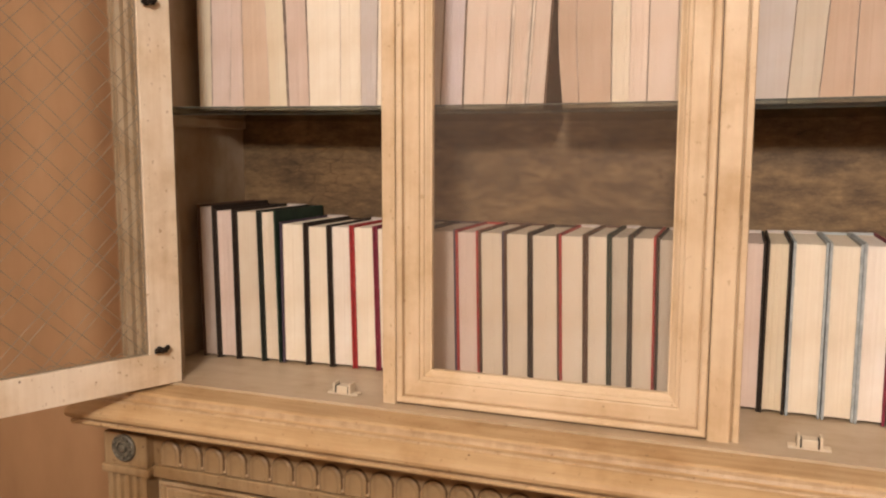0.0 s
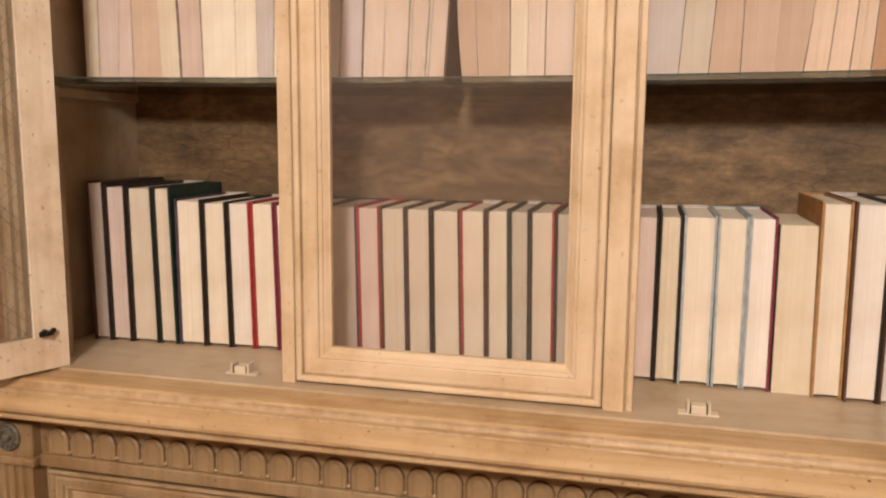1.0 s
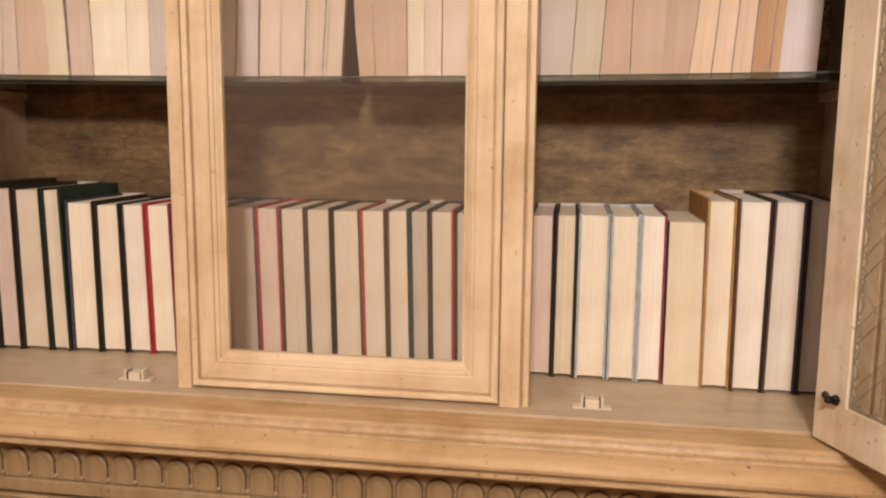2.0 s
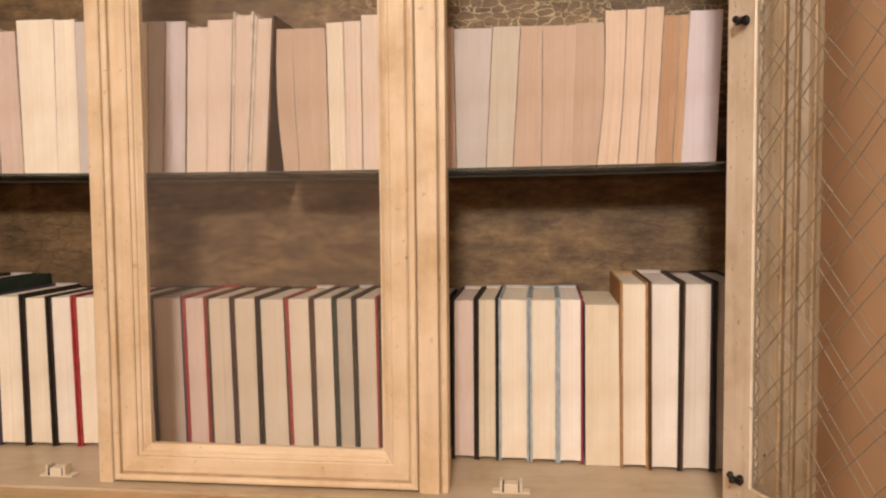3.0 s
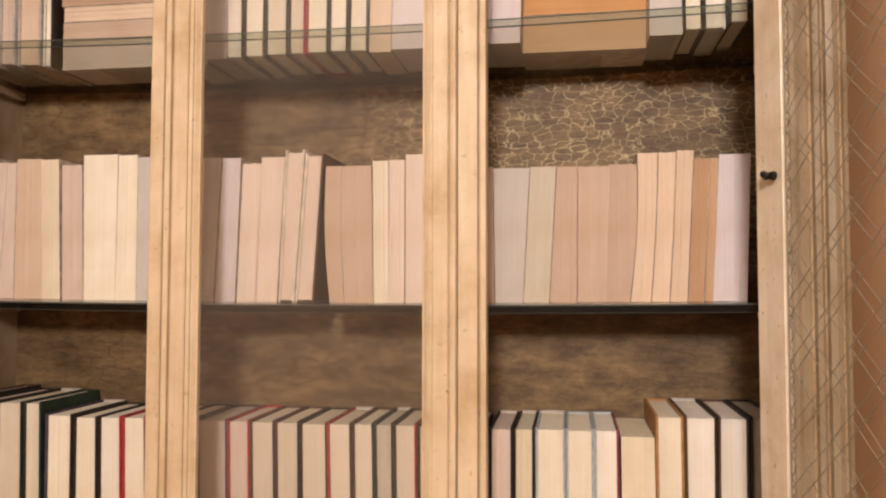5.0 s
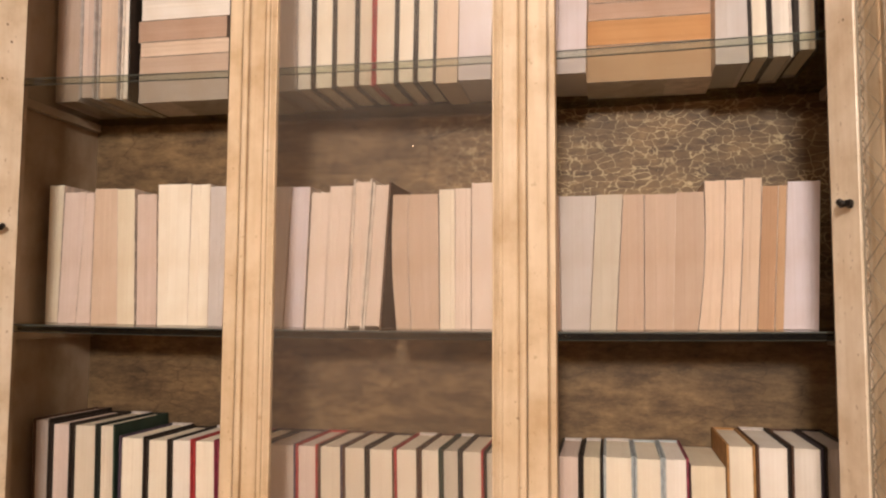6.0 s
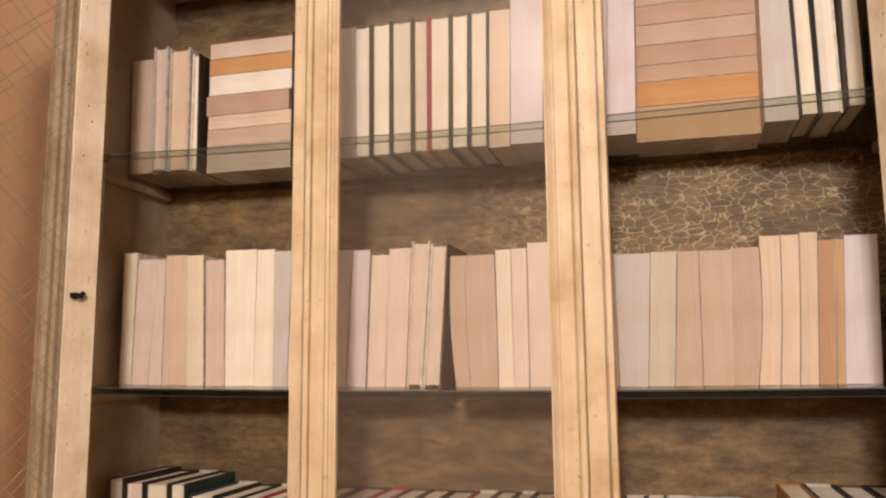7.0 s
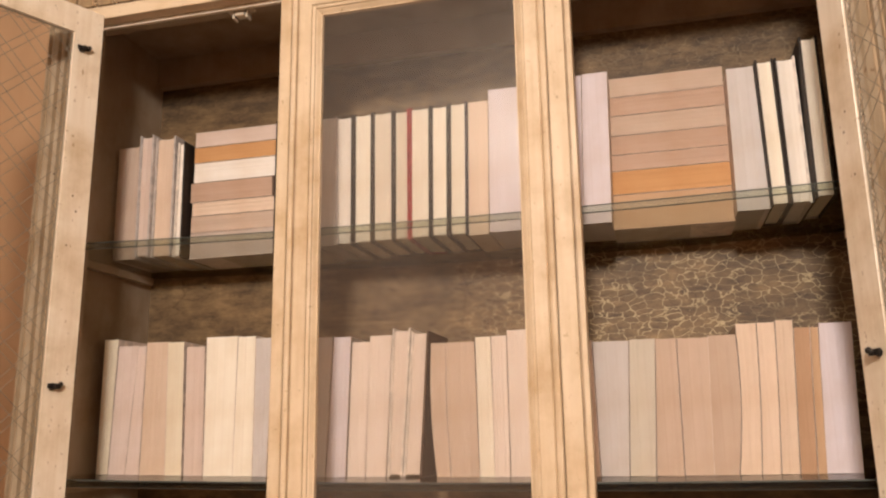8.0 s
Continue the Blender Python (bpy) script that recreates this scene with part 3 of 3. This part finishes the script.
    ob.matrix_basis = left if side < 0 else Matrix.Diagonal((-1, 1, 1, 1)) @ left
    return ob


open_door(-1, (-0.587, -0.0166), 115)
open_door(1, (0.596, -0.043), 112)


def glass_shelf(z, sink):
    """One long sheet that sags a little, with polished front edge and green arrises."""
    ob = thing("glass_shelf", "long clear glass shelf with greenish edge, on cleats", "shelf", "glass shelves")
    y0, y1, th, n = 0.0225, BACK_Y - 0.003, 0.0125, 16
    xs = [-SIDE + 0.002 + (2 * SIDE - 0.004) * i / n for i in range(n + 1)]
    edge = [(y0 + 0.0012, 0.0), (y0, -0.0022), (y0, -th + 0.0016), (y0 + 0.0012, -th)]
    sheet = [(y0 + 0.0012, -th), (y1, -th), (y1, 0.0), (y0 + 0.0012, 0.0)]
    for name, ring, mats, order in (("sheet", sheet, [SHELF, SHELF_FRONT], (0, 1, 0)), ("front_edge", edge, [SHELF_FRONT, ARRIS], (1, 0, 1))):
        bm = bmesh.new()
        rows = [[bm.verts.new((x, y, z + dz + sag(x, sink))) for y, dz in ring] for x in xs]
        for a, b in zip(rows, rows[1:]):
            for k, mat in enumerate(order):
                bm.faces.new((a[k], a[k + 1], b[k + 1], b[k])).material_index = mat
        bm.faces.new(rows[0])
        bm.faces.new(rows[-1])
        bmesh.ops.recalc_face_normals(bm, faces=bm.faces)
        p = part(name, bm, mats, ob, "polished green-tinted glass edge" if name == "front_edge" else "")
        p.visible_shadow = False
    return ob


glass_shelf(SHELF_1, SAG_1)
glass_shelf(SHELF_2, SAG_2)


def catch(x, y, z, up):
    """Magnetic door catch: plate, block and two roller cheeks."""
    ob = thing("door_catch", "small ivory plastic magnetic door catch", "catch", "door catches", pose(x, y, z, 0 if up else 180))
    part("plate", boxed(-0.025, 0.025, -0.008, 0.008, 0, 0.003, bevel=0.001), PLASTIC, ob)
    part("housing", boxed(-0.0095, 0.0095, -0.009, 0.009, 0.003, 0.0135, bevel=0.0015), PLASTIC, ob)
    for s in (-1, 1):
        part("cheek", boxed(s * 0.0130 - 0.0018, s * 0.0130 + 0.0018, -0.010, 0.007, 0.003, 0.018, bevel=0.001), PLASTIC, ob)
        part("gap", boxed(s * 0.0104 - 0.0010, s * 0.0104 + 0.0010, -0.0095, 0.006, 0.003, 0.0135), IRON, ob, "dark magnet slot")
    return ob


catch(-0.314, 0.017, DECK_Z, True)
catch(0.335, 0.014, DECK_Z, True)
catch(-0.344, 0.046, TOP_Z + 0.003, False)

# ---- books ----
# rows: left edge, width, height, lean of the left and right face, their bulge, front edge, cover, pages
A_LEFT = [
    # dun pages: shade by the case side put into the page colour
    (-0.655, 0.0330, 0.272, -0.0050, -0.0040, 0, 0, 0.132, 'brown/black', 'dun'),
    (-0.622, 0.0387, 0.266, -0.0040, -0.0030, 0, 0, 0.134, 'black', 'rose'),
    (-0.583, 0.0497, 0.265, -0.0030, -0.0050, 0, 0, 0.137, 'black/green_black', 'tan'),
    (-0.533, 0.0337, 0.265, -0.0050, -0.0060, 0, 0, 0.139, 'green_black/green', 'tan'),
    (-0.497, 0.0490, 0.246, -0.0020, -0.0020, 0, 0, 0.142, 'violet/black', 'cream'),
    (-0.448, 0.0447, 0.243, -0.0020, -0.0040, 0, 0, 0.145, 'black', 'cream'),
    (-0.403, 0.0417, 0.244, -0.0040, -0.0050, 0, 0, 0.148, 'black/red', 'white'),
    (-0.361, 0.0427, 0.244, -0.0050, -0.0060, 0, 0, 0.150, 'red/plum', 'cream'),
    (-0.318, 0.0437, 0.243, -0.0060, -0.0080, 0, 0, 0.152, 'plum/red', 'cream'),
    (-0.274, 0.0437, 0.244, -0.0070, -0.0080, 0, 0, 0.152, 'black', 'tan'),
]
A_MIDDLE = [
    # dun pages here hold partial shade in their colour
    (-0.229, 0.0530, 0.244, -0.0050, -0.0050, 0, 0, 0.145, 'navy/violet', 'dun'),
    (-0.176, 0.0377, 0.244, -0.0050, -0.0050, 0, 0, 0.145, 'red', 'rose'),
    (-0.138, 0.0417, 0.244, -0.0050, -0.0050, 0, 0, 0.145, 'brown/violet', 'tan'),
    (-0.096, 0.0397, 0.244, -0.0050, -0.0040, 0, 0, 0.145, 'brown/black', 'tan'),
    (-0.055, 0.0460, 0.243, -0.0047, -0.0060, 0, 0, 0.145, 'black/brown', 'tan'),
    (-0.009, 0.0387, 0.244, -0.0060, -0.0050, 0, 0, 0.145, 'red/brown', 'tan'),
    (0.030, 0.0357, 0.245, -0.0040, -0.0050, 0, 0, 0.145, 'brown/green', 'tan'),
    (0.066, 0.0297, 0.245, -0.0050, -0.0040, 0, 0, 0.145, 'green/green_black', 'ash'),
    (0.096, 0.0357, 0.245, -0.0040, -0.0030, 0, 0, 0.145, 'black/red', 'tan'),
    (0.133, 0.0290, 0.244, -0.0030, -0.0030, 0, 0, 0.145, 'black', 'ash'),
    (0.163, 0.0290, 0.245, -0.0030, -0.0040, 0, 0, 0.145, 'black', 'tan'),
    (0.193, 0.0400, 0.240, -0.0030, 0.0000, 0, 0, 0.145, 'navy', 'rose'),
]
A_RIGHT = [
    (0.241, 0.0370, 0.244, 0.0010, 0.0000, 0, 0, 0.144, 'black', 'rose'),
    (0.278, 0.0327, 0.245, 0.0010, 0.0000, 0, 0, 0.142, 'black', 'straw'),
    (0.312, 0.0450, 0.246, 0.0000, 0.0000, 0, 0, 0.140, 'blue_grey', 'cream'),
    (0.358, 0.0410, 0.246, -0.0007, 0.0000, 0, 0, 0.138, 'blue_grey', 'cream'),
    (0.399, 0.0377, 0.247, 0.0000, -0.0010, 0, 0, 0.136, 'blue_grey/plum', 'white'),
    (0.439, 0.0500, 0.237, -0.0010, -0.0030, 0, 0, 0.134, 'paper', 'straw'),
    (0.489, 0.0397, 0.271, -0.0020, -0.0020, 0, 0, 0.125, 'amber', 'cream'),
    (0.529, 0.0427, 0.272, -0.0020, 0.0010, 0, 0, 0.119, 'brown/black', 'white'),
    (0.572, 0.0437, 0.272, 0.0020, 0.0010, 0, 0, 0.119, 'brown/navy', 'white'),
    (0.617, 0.0390, 0.273, 0.0010, 0.0020, 0, 0, 0.119, 'black', 'grey'),
]
B_LEFT = [
    (-0.663, 0.0250, 0.246, -0.0010, 0.0040, 0, 0, 0.155, 'paper', 'straw'),
    (-0.637, 0.0350, 0.233, 0.0050, 0.0120, 0, 0, 0.155, 'paper', 'rose'),
    (-0.601, 0.0280, 0.232, 0.0113, 0.0000, 0, 0, 0.155, 'paper', 'rose'),
    (-0.572, 0.0520, 0.239, 0.0000, -0.0080, 0, 0, 0.155, 'paper', 'peach'),
    (-0.520, 0.0337, 0.238, -0.0080, -0.0080, 0, 0, 0.155, 'paper', 'straw'),
    (-0.482, 0.0380, 0.228, -0.0060, -0.0070, 0, 0, 0.155, 'paper', 'rose'),
    (-0.443, 0.0570, 0.245, -0.0050, 0.0010, 0, 0, 0.155, 'paper', 'cream'),
    (-0.386, 0.0377, 0.244, 0.0020, -0.0010, 0, 0, 0.155, 'paper', 'cream'),
    (-0.348, 0.0267, 0.240, -0.0010, 0.0050, 0, 0, 0.155, 'paper', 'grey'),
    (-0.320, 0.0290, 0.239, 0.0050, 0.0020, 0, 0, 0.155, 'paper', 'cream'),
    (-0.290, 0.0310, 0.237, 0.0020, 0.0000, 0, 0, 0.155, 'paper', 'rose'),
    (-0.258, 0.0230, 0.236, 0.0000, 0.0060, 0, 0, 0.155, 'paper', 'tan'),
]
B_MIDDLE = [
    (-0.234, 0.0220, 0.237, 0.0060, 0.0110, 0, 0, 0.155, 'paper', 'grey'),
    (-0.210, 0.0350, 0.236, 0.0110, 0.0080, 0, 0, 0.155, 'paper', 'lilac'),
    (-0.172, 0.0320, 0.226, 0.0080, 0.0080, 0, 0, 0.155, 'paper', 'blush'),
    (-0.139, 0.0360, 0.236, 0.0073, 0.0110, 0, 0, 0.155, 'paper', 'blush'),
    (-0.101, 0.0270, 0.247, 0.0100, 0.0160, 0, 0, 0.155, 'bone', 'blush'),
    # brown back board stands in for the shade of the gap beside it
    (-0.073, 0.0320, 0.241, 0.0160, 0.0150, 0, 0, 0.155, 'bone/brown', 'blush'),
    (-0.015, 0.0240, 0.219, -0.0080, -0.0060, -0.005, -0.003, 0.155, 'paper', 'dusk'),
    (0.010, 0.0460, 0.219, -0.0067, -0.0040, -0.003, 0, 0.155, 'paper', 'dusk'),
    (0.057, 0.0250, 0.226, -0.0030, -0.0020, 0, 0, 0.155, 'paper', 'cream'),
    (0.082, 0.0247, 0.227, -0.0010, 0.0000, 0, 0, 0.155, 'paper', 'blush'),
    (0.108, 0.0390, 0.235, 0.0000, 0.0010, 0, 0, 0.155, 'paper', 'blush'),
    (0.147, 0.0327, 0.228, 0.0020, 0.0030, 0, 0, 0.155, 'paper', 'tan'),
    (0.181, 0.0460, 0.225, 0.0030, 0.0030, 0, 0, 0.155, 'paper', 'rose'),
]
B_RIGHT = [
    (0.228, 0.0210, 0.212, 0.0030, -0.0030, 0, 0, 0.155, 'paper', 'clay'),
    (0.250, 0.0430, 0.209, -0.0030, 0.0110, 0, 0, 0.155, 'paper', 'grey'),
    (0.294, 0.0390, 0.210, 0.0110, 0.0120, 0, 0, 0.155, 'paper', 'ash'),
    (0.334, 0.0410, 0.209, 0.0120, 0.0020, 0, 0, 0.155, 'paper', 'dusk'),
    (0.376, 0.0420, 0.208, 0.0020, 0.0070, 0, 0, 0.155, 'paper', 'dusk'),
    (0.418, 0.0357, 0.210, 0.0070, 0.0120, 0, 0.005, 0.155, 'paper', 'dusk'),
    (0.455, 0.0300, 0.226, 0.0120, 0.0120, 0.005, 0.002, 0.155, 'paper', 'peach'),
    (0.486, 0.0260, 0.226, 0.0120, 0.0120, 0.002, 0.001, 0.155, 'paper', 'peach'),
    (0.513, 0.0250, 0.228, 0.0120, 0.0120, 0.001, 0, 0.155, 'paper', 'peach'),
    (0.539, 0.0230, 0.215, 0.0113, 0.0110, 0, 0, 0.155, 'paper', 'orange'),
    (0.563, 0.0120, 0.215, 0.0103, 0.0100, 0, 0, 0.155, 'paper', 'sand'),
    (0.575, 0.0487, 0.220, 0.0110, 0.0080, 0, 0, 0.155, 'paper', 'lilac'),
]
C_LEFT = [
    (-0.676, 0.0480, 0.231, -0.0030, -0.0040, 0, 0, 0.175, 'paper', 'dusk'),
    (-0.616, 0.0300, 0.249, -0.0040, -0.0030, 0, 0, 0.159, 'grey_white', 'rose'),
    (-0.586, 0.0437, 0.246, -0.0030, -0.0030, 0, 0, 0.167, 'grey_white', 'peach'),
    (-0.542, 0.0187, 0.234, -0.0010, -0.0030, 0, 0, 0.173, 'bone/black', 'white'),
    (-0.335, 0.0420, 0.262, 0.0000, 0.0000, 0, 0, 0.180, 'black', 'cream'),
    (-0.292, 0.0500, 0.245, 0.0000, 0.0000, 0, 0, 0.185, 'paper', 'tan'),
]
C_MIDDLE = [
    (-0.230, 0.0320, 0.244, -0.0060, -0.0040, 0, 0, 0.153, 'paper', 'grey'),
    (-0.198, 0.0317, 0.247, -0.0040, -0.0010, 0, 0, 0.155, 'grey_white/black', 'white'),
    (-0.164, 0.0360, 0.247, -0.0010, 0.0000, 0, 0, 0.152, 'black', 'cream'),
    (-0.126, 0.0390, 0.245, -0.0010, 0.0000, 0, 0, 0.148, 'black', 'tan'),
    (-0.086, 0.0290, 0.243, 0.0000, 0.0000, 0, 0, 0.147, 'black/red', 'tan'),
    (-0.056, 0.0380, 0.244, 0.0010, 0.0020, 0, 0, 0.145, 'red/black', 'cream'),
    (-0.017, 0.0320, 0.242, 0.0020, 0.0030, 0, 0, 0.142, 'black', 'cream'),
    (0.015, 0.0327, 0.245, 0.0030, 0.0030, 0, 0, 0.145, 'black/navy', 'cream'),
    (0.048, 0.0357, 0.243, 0.0040, 0.0040, 0, 0, 0.152, 'paper', 'peach'),
    (0.087, 0.0530, 0.258, 0.0040, 0.0070, 0, 0, 0.142, 'paper', 'lilac'),
    (0.140, 0.0517, 0.262, 0.0080, 0.0100, 0, 0, 0.153, 'paper', 'lilac'),
    (0.194, 0.0330, 0.262, 0.0100, 0.0100, 0, 0, 0.150, 'paper', 'lilac'),
]
C_RIGHT = [
    (0.228, 0.0170, 0.261, 0.0110, 0.0090, 0, 0, 0.136, 'paper', 'lilac'),
    (0.245, 0.0457, 0.264, 0.0100, 0.0070, 0, 0, 0.140, 'paper', 'lilac'),
    (0.486, 0.0490, 0.242, 0.0030, -0.0040, 0, 0, 0.148, 'paper', 'grey'),
    (0.535, 0.0287, 0.245, -0.0030, -0.0030, 0, 0, 0.134, 'black', 'cream'),
    (0.564, 0.0317, 0.245, -0.0020, -0.0020, 0, 0, 0.136, 'black/bone', 'white'),
    (0.596, 0.0297, 0.264, 0.0010, -0.0010, 0, 0, 0.112, 'black', 'cream'),
]

PAGE_WORD = {"cream": "cream", "white": "white", "grey": "greyish", "ash": "ash-coloured", "tan": "tan", "rose": "pinkish", "peach": "peach-toned", "straw": "yellowed", "lilac": "lilac-white", "dusk": "browned", "dun": "grey-brown", "orange": "orange-brown", "amber": "orange-stained", "sand": "sandy", "clay": "clay-brown", "blush": "pale pinkish"}
COVER_WORD = {"black": "black", "green_black": "black", "green": "dark green", "violet": "violet", "red": "red", "plum": "plum red", "navy": "navy", "brown": "brown", "blue_grey": "pale blue", "grey_white": "grey-white", "amber": "amber brown", "bone": "bone-white"}
BOOK_RNG = random.Random(5)


def leaf_block(w, h, d, hollow, skew):
    """Paper block: x across the thickness, front at y 0; hollow > 0 sinks the fore-edge; skew(u, z) shifts it sideways."""
    bm = bmesh.new()
    nx, nz = 8, 8
    wave = [BOOK_RNG.uniform(-0.0004, 0.0004) for _ in range(nx + 1)]
    tops = [BOOK_RNG.uniform(-0.0005, 0.0003) for _ in range(nx + 1)]

    def fore(i):
        u = 2 * i / nx - 1
        return hollow * (1 - u * u) + wave[i]

    def put(i, y, z):
        return bm.verts.new((w * i / nx + skew(i / nx, z), y, z))

    grid = [[put(i, fore(i), (h + tops[i]) * j / nz) for i in range(nx + 1)] for j in range(nz + 1)]
    rear = [[put(i, d, h * j / nz) for i in range(nx + 1)] for j in range(nz + 1)]
    for j in range(nz):
        for i in range(nx):
            bm.faces.new((grid[j][i], grid[j][i + 1], grid[j + 1][i + 1], grid[j + 1][i]))
            bm.faces.new((rear[j][i], rear[j + 1][i], rear[j + 1][i + 1], rear[j][i + 1]))
        for i in (0, nx):
            bm.faces.new((grid[j][i], grid[j + 1][i], rear[j + 1][i], rear[j][i]))
    for i in range(nx):
        bm.faces.new((grid[0][i + 1], grid[0][i], rear[0][i], rear[0][i + 1]))
        bm.faces.new((grid[nz][i], grid[nz][i + 1], rear[nz][i + 1], rear[nz][i]))
    bmesh.ops.recalc_face_normals(bm, faces=bm.faces)
    return bm


def board(x0, x1, y0, y1, h, soft, shift):
    """One cover: a bevelled board, or a thin sheet that follows the bulge of the paper."""
    if not soft:
        bm = boxed(x0, x1, y0, y1, 0, h, bevel=0.0008)
        for v in bm.verts:
            v.co.x += shift(v.co.z)
        return bm
    bm = bmesh.new()
    rings = [[bm.verts.new((x + shift(h * j / 8), y, h * j / 8)) for x, y in ((x0, y0), (x1, y0), (x1, y1), (x0, y1))] for j in range(9)]
    for a, b in zip(rings, rings[1:]):
        for i in range(4):
            k = (i + 1) % 4
            bm.faces.new((a[i], a[k], b[k], b[i]))
    bm.faces.new(rings[0])
    bm.faces.new(rings[-1])
    bmesh.ops.recalc_face_normals(bm, faces=bm.faces)
    return bm


def book(at, w, h, d, cover, page, group, lying=False, lean=(0.0, 0.0), bulge=(0.0, 0.0)):
    """A book with its fore-edge to the front; hard boards stand proud of the paper, soft covers lie flush."""
    cover, _, other = cover.partition("/")
    other = other or cover
    soft = cover == "paper"
    where = "lying flat in a stack" if lying else "standing with its page edges outwards"
    label = ("paperback with %s pages %s" % (PAGE_WORD[page], where)) if soft else ("%s hardback with %s pages %s" % (COVER_WORD[cover], PAGE_WORD[page], where))
    ob = thing("book", label, "book", group, at)
    t, lip = (0.0004, 0.0) if soft else (0.0036, 0.004)
    w = max(w - (0.0001 if soft else 0.0005), 0.006)

    def shift(s, z):
        return lean[s] * z / h + bulge[s] * math.sin(math.pi * min(max(z / h, 0), 1))

    def skew(u, z):
        return (1 - u) * shift(0, z + lip) + u * shift(1, z + lip)

    pb = part("page_block", leaf_block(w - 2 * t, h - 2 * lip, d - lip - 0.002, 0.0006 if soft else 0.0022, skew), PAGE[page], ob)
    pb.matrix_basis = pose(t, lip, lip)
    front = 0.0
    part("front_board", board(0.0 if soft else -BOOK_RNG.uniform(0.0, 0.0003), t, front, d - 0.001, h, soft, lambda z: shift(0, z)), COVER[cover], ob)
    part("back_board", board(w - t, w, front, d - 0.001, h, soft, lambda z: shift(1, z)), COVER[other], ob)
    pale = not soft and BOOK_RNG.random() < 0.35
    bm = boxed(t, w - t, d - 0.003, d, 0.0005, h + (0.0008 if pale else -0.0005))
    for v in bm.verts:
        v.co.x += skew((v.co.x - t) / max(w - 2 * t, 0.001), v.co.z - lip)
    part("spine", bm, COVER["grey_white" if pale else cover], ob, "pale paper spine" if pale else "")
    return ob


def stand(rows, z, deep, group, sink=0.0):
    for x, w, h, left, right, bl, br, y, cover, page in rows:
        zz = z + sag(x + w / 2, sink) + 0.0004
        book(pose(x, y, zz), w, h, min(deep, BACK_Y - 0.006 - y), cover, page, group, False, (left, right), (bl, br))


def stack(x, wide, y, z, sink, group, layers):
    """Paperbacks lying flat, fore-edge to the front; layers of thickness, page colour, shift, from the bottom."""
    zz = z + sag(x + wide / 2, sink) + 0.0004
    for thick, page, dx in layers:
        m = Matrix.Translation((x + dx, y, zz + thick - 0.0011)) @ Matrix.Rotation(radians(90), 4, "Y")
        book(m, thick - 0.0011, wide - abs(dx), 0.105, "paper", page, group, True)
        zz += thick


stand(A_LEFT + A_MIDDLE + A_RIGHT, DECK_Z, 0.19, "books on the bottom board")
stand(B_LEFT + B_MIDDLE + B_RIGHT, SHELF_1, 0.135, "books on the lower glass shelf", SAG_1)
stand(C_LEFT + C_MIDDLE + C_RIGHT, SHELF_2, 0.14, "books on the upper glass shelf", SAG_2)
stack(-0.517, 0.179, 0.192, SHELF_2, SAG_2, "stacked paperbacks", [(0.052, "dun", 0.0), (0.034, "dusk", 0.0), (0.028, "peach", 0.001), (0.040, "clay", -0.004), (0.041, "white", 0.001), (0.033, "amber", 0.0), (0.032, "rose", 0.001)])
stack(0.290, 0.199, 0.205, SHELF_2, SAG_2, "stacked paperbacks", [(0.0615, "sand", 0.0), (0.043, "amber", 0.0), (0.029, "clay", 0.001), (0.035, "clay", 0.0), (0.037, "dusk", 0.001), (0.035, "clay", 0.002), (0.036, "dusk", 0.003)])
